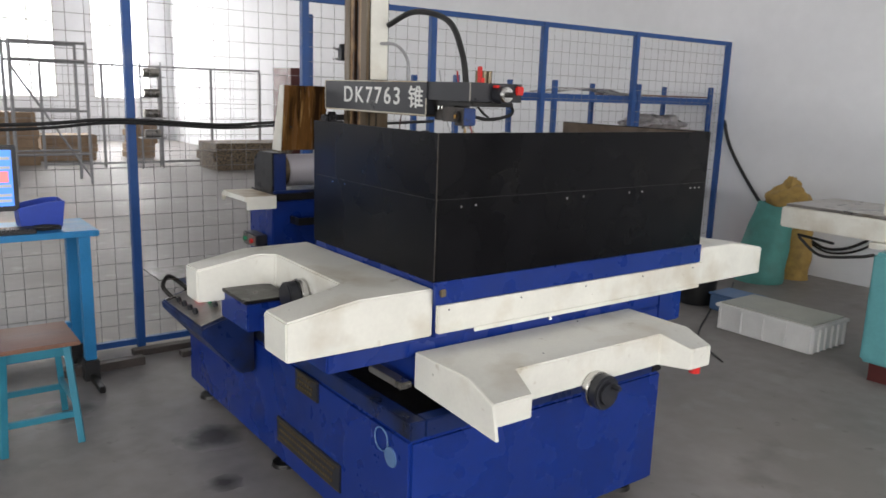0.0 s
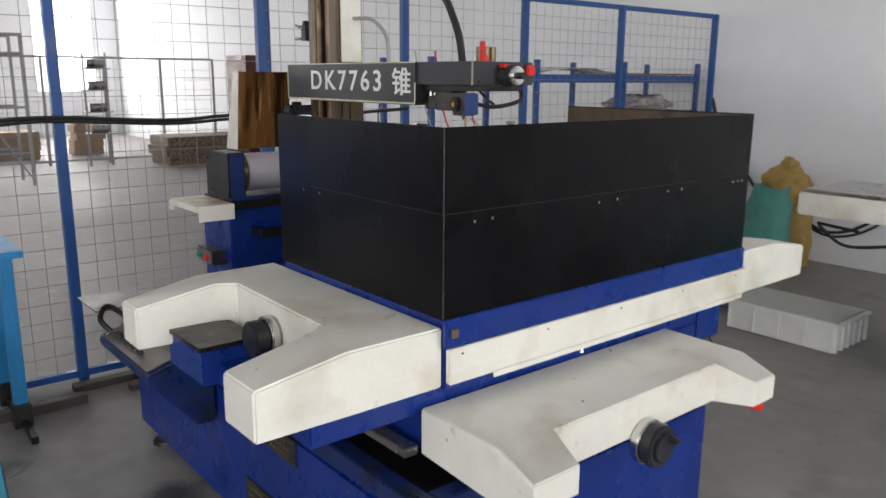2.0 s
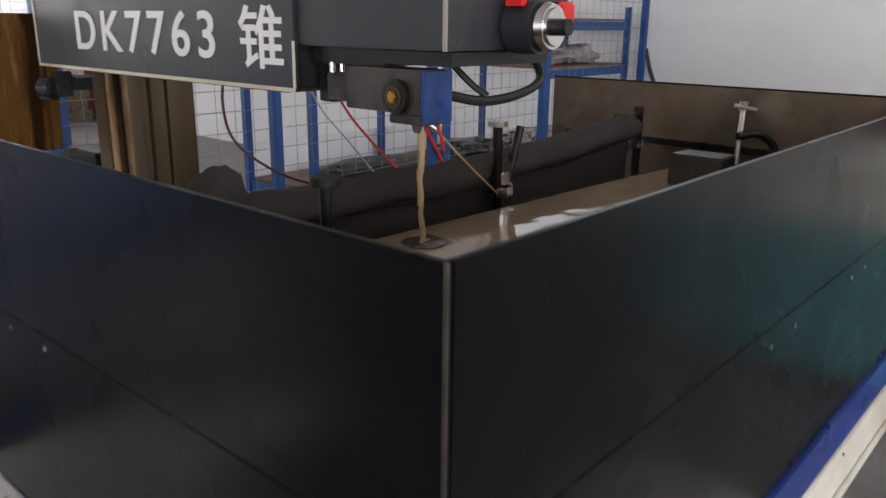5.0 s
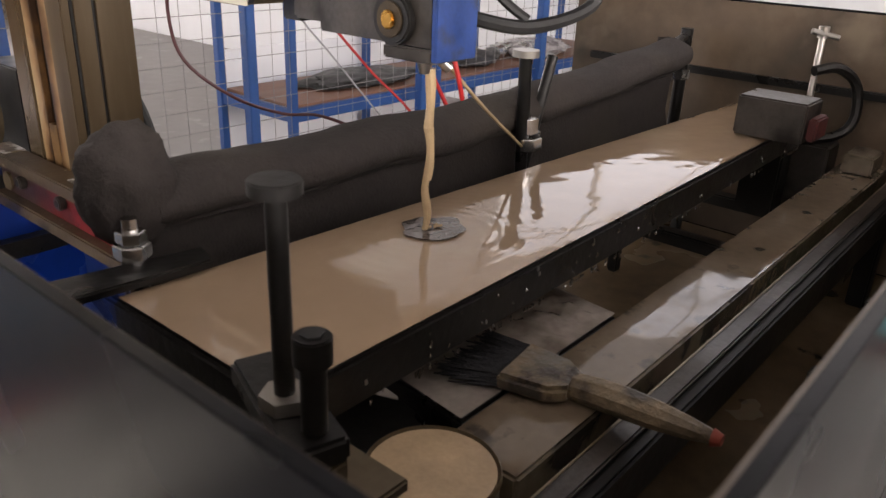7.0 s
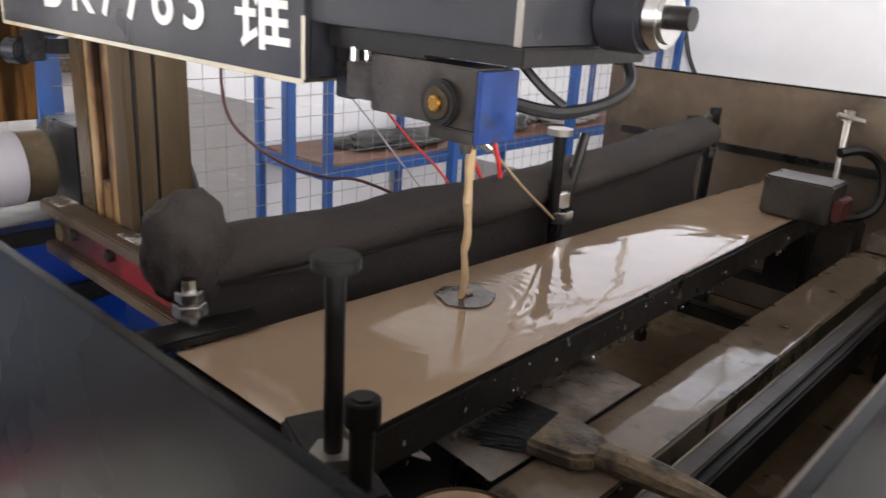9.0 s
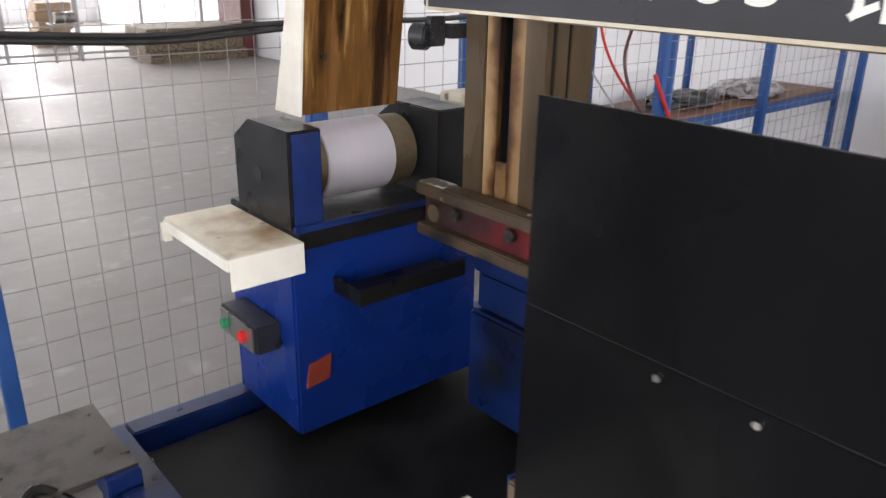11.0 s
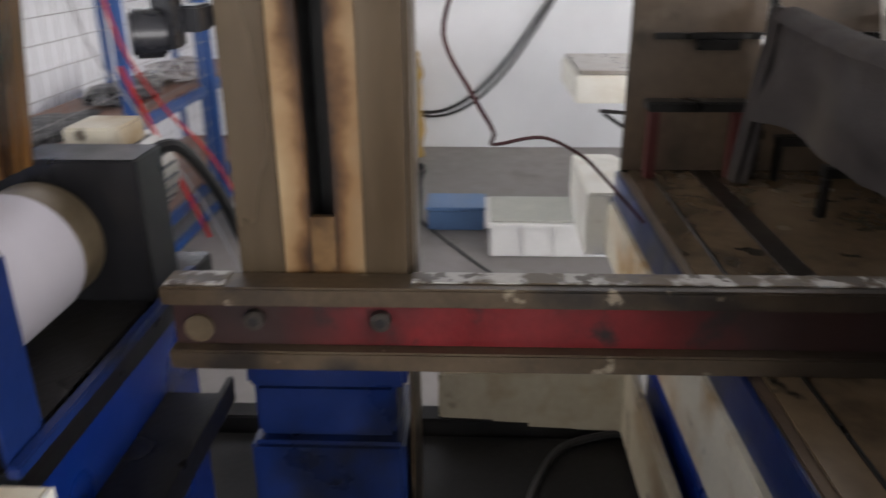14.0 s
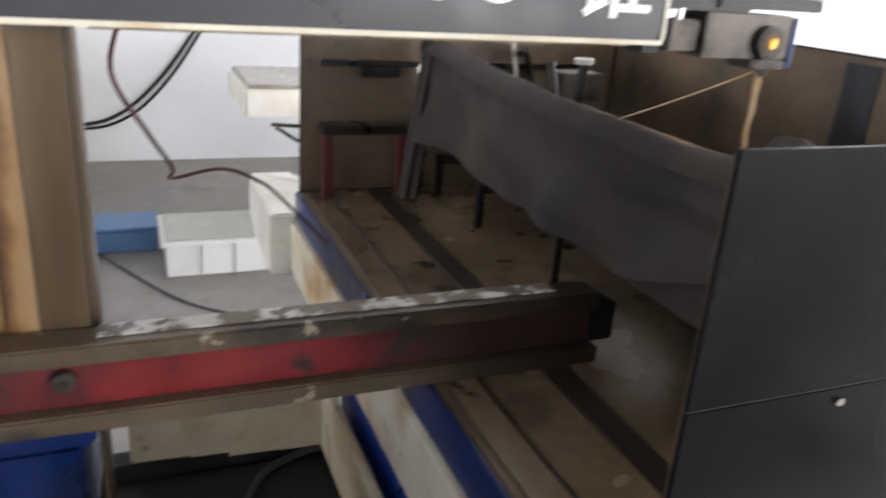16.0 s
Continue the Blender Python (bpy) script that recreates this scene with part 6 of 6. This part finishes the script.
TEAL_DARK = mat("teal_blue_paint", (0.02, 0.19, 0.27), 0.45, var=0.1, bump=0.05)
fence()
rack()
corner_things()
bed_cable()
at_place(0, 0.004, 0.066)
machine_cables()
at_place(0.005, 0.028, 0.062)
motor_cable()
at_place(-0.07, -0.055, 0.06)
second_machine()
at_place(-0.06, 0.24, 0.10)
desk_corner()
at_place(0, 0, 0)
def oil_paint(name, cx, cy, r):
    """Concrete that darkens towards the middle of a spill."""
    m = mat(name, (0.222, 0.206, 0.196), 0.5, var=0.24, scale=0.9, bump=0.12, bscale=40)
    nt = m.node_tree
    b = nt.nodes["Principled BSDF"]
    old = b.inputs["Base Color"].links[0].from_socket
    co, mp, ln = nt.nodes.new("ShaderNodeTexCoord"), nt.nodes.new("ShaderNodeMapping"), nt.nodes.new("ShaderNodeVectorMath")
    mp.inputs["Location"].default_value = (-cx / 1.25, -cy, 0)
    mp.inputs["Scale"].default_value = (1 / 1.25, 1, 0)
    ln.operation = "LENGTH"
    nt.links.new(co.outputs["Object"], mp.inputs["Vector"])
    nt.links.new(mp.outputs["Vector"], ln.inputs[0])
    tex, add = nt.nodes.new("ShaderNodeTexNoise"), nt.nodes.new("ShaderNodeMath")
    tex.inputs["Scale"].default_value, tex.inputs["Detail"].default_value = 9, 6
    nt.links.new(co.outputs["Object"], tex.inputs["Vector"])
    add.operation, add.inputs[1].default_value = "MULTIPLY_ADD", r * 1.3
    nt.links.new(tex.outputs["Fac"], add.inputs[0])
    nt.links.new(ln.outputs["Value"], add.inputs[2])
    rg = nt.nodes.new("ShaderNodeMapRange")
    rg.inputs["From Min"].default_value, rg.inputs["From Max"].default_value = r * 0.95, r * 1.75
    rg.inputs["To Min"].default_value, rg.inputs["To Max"].default_value = 0.95, 0.0
    nt.links.new(add.outputs[0], rg.inputs["Value"])
    mx = nt.nodes.new("ShaderNodeMix")
    mx.data_type = "RGBA"
    mx.inputs["B"].default_value = (0.022, 0.019, 0.017, 1)
    nt.links.new(old, mx.inputs["A"])
    nt.links.new(rg.outputs["Result"], mx.inputs["Factor"])
    nt.links.new(mx.outputs["Result"], b.inputs["Base Color"])
    return m


for cx, cy, r, seed in ((-0.418, 0.93, 0.075, 1.0), (-0.30, 1.40, 0.15, 3.0), (-0.85, 2.1, 0.15, 5.0)):
    oil_mark(cx, cy, r, seed, oil_paint("oil_soaked_concrete", cx, cy, r))
far_hall()


# ---- running water ----
def water():
    pieces = []
    for i, (z0, z1, r0, r1) in enumerate(((1.487, 1.43, 0.0050, 0.0048), (1.431, 1.378, 0.0048, 0.0042), (1.379, 1.323, 0.0042, 0.0038))):
        bm = bmesh.new()
        n = 7
        pts = []
        for k in range(n):
            s = k / (n - 1)
            pts.append((0.0016 * math.sin(s * math.pi) * (1 + i * 0.5), 0.0009 * math.sin(s * 2 * math.pi) * i, z0 + (z1 - z0) * s))
        tube(bm, pts, lambda s, a=r0, b=r1, i=i: a + (b - a) * s + 0.0005 * math.sin(s * 7 + 2 * i), 10, 4)
        pieces.append(part("stream", bm, STREAM, STREAM_ROOT))
    return pieces


at_place(0, 0.004, 0.067)
STREAM_ROOT = thing("water_stream", (0.463, 0.447, 1.324), "wavering jet of silty brown water from the wire head", "water jet")
STREAMS = []
for ob in water():
    ob.matrix_parent_inverse = Matrix.Identity(4)
    ob.data.transform(Matrix.Translation((-OFF.x, -OFF.y, -1.324 - OFF.z)))
    STREAMS.append(ob)
EDDY = thing("water_eddy", (0.472, 0.445, 1.3235), "dark round eddy under the water jet", "eddy")


def eddy():
    bm = bmesh.new()
    pts = []
    for k in range(48):
        a = 2 * math.pi * k / 48
        q = 0.030 * (1 + 0.26 * noise.noise(Vector((math.cos(a) * 1.5, math.sin(a) * 1.5, 2))) + 0.10 * noise.noise(Vector((math.cos(a) * 4, math.sin(a) * 5, 4))))
        pts.append((0.472 + q * math.cos(a) * 1.15, 0.445 + q * math.sin(a)))
    prism(bm, pts, "z", 1.3228, 1.3236)
    part("pool", bm, POOL, EDDY, smooth=None)
    bm = bmesh.new()
    rnd = random.Random(8)
    for k in range(18):
        a, q = rnd.uniform(0, 6.28), rnd.uniform(0, 0.009)
        bmesh.ops.create_icosphere(bm, subdivisions=1, radius=rnd.uniform(0.0008, 0.002), matrix=Matrix.Translation((0.472 + q * math.cos(a), 0.445 + q * math.sin(a), 1.3255)))
    part("foam", bm, STREAM, EDDY)


eddy()
EDDY_AT, DRUM_AT = EDDY.location.copy(), DRUM.location.copy()


def motions():
    rnd = random.Random(2)
    ts = [i * 0.4 for i in range(41)]
    for i, ob in enumerate(STREAMS):
        walk(ob, [(t, pose(rnd.uniform(-0.0012, 0.0012) * i, rnd.uniform(-0.0012, 0.0012) * i, 0, 0, 0, 38 * math.sin(t * 5.1 + i) + 30 * math.sin(t * 2.3 + 2 * i))) for t in ts])
    walk(EDDY, [(t, pose(EDDY_AT.x + 0.003 * math.sin(t * 3.1), EDDY_AT.y + 0.0025 * math.sin(t * 4.3), EDDY_AT.z, 0, 0, 20 * math.sin(t * 1.7))) for t in ts])
    walk(DRUM, [(t, pose(*DRUM_AT, 70 * i, 0, 0)) for i, t in enumerate(ts)])


motions()
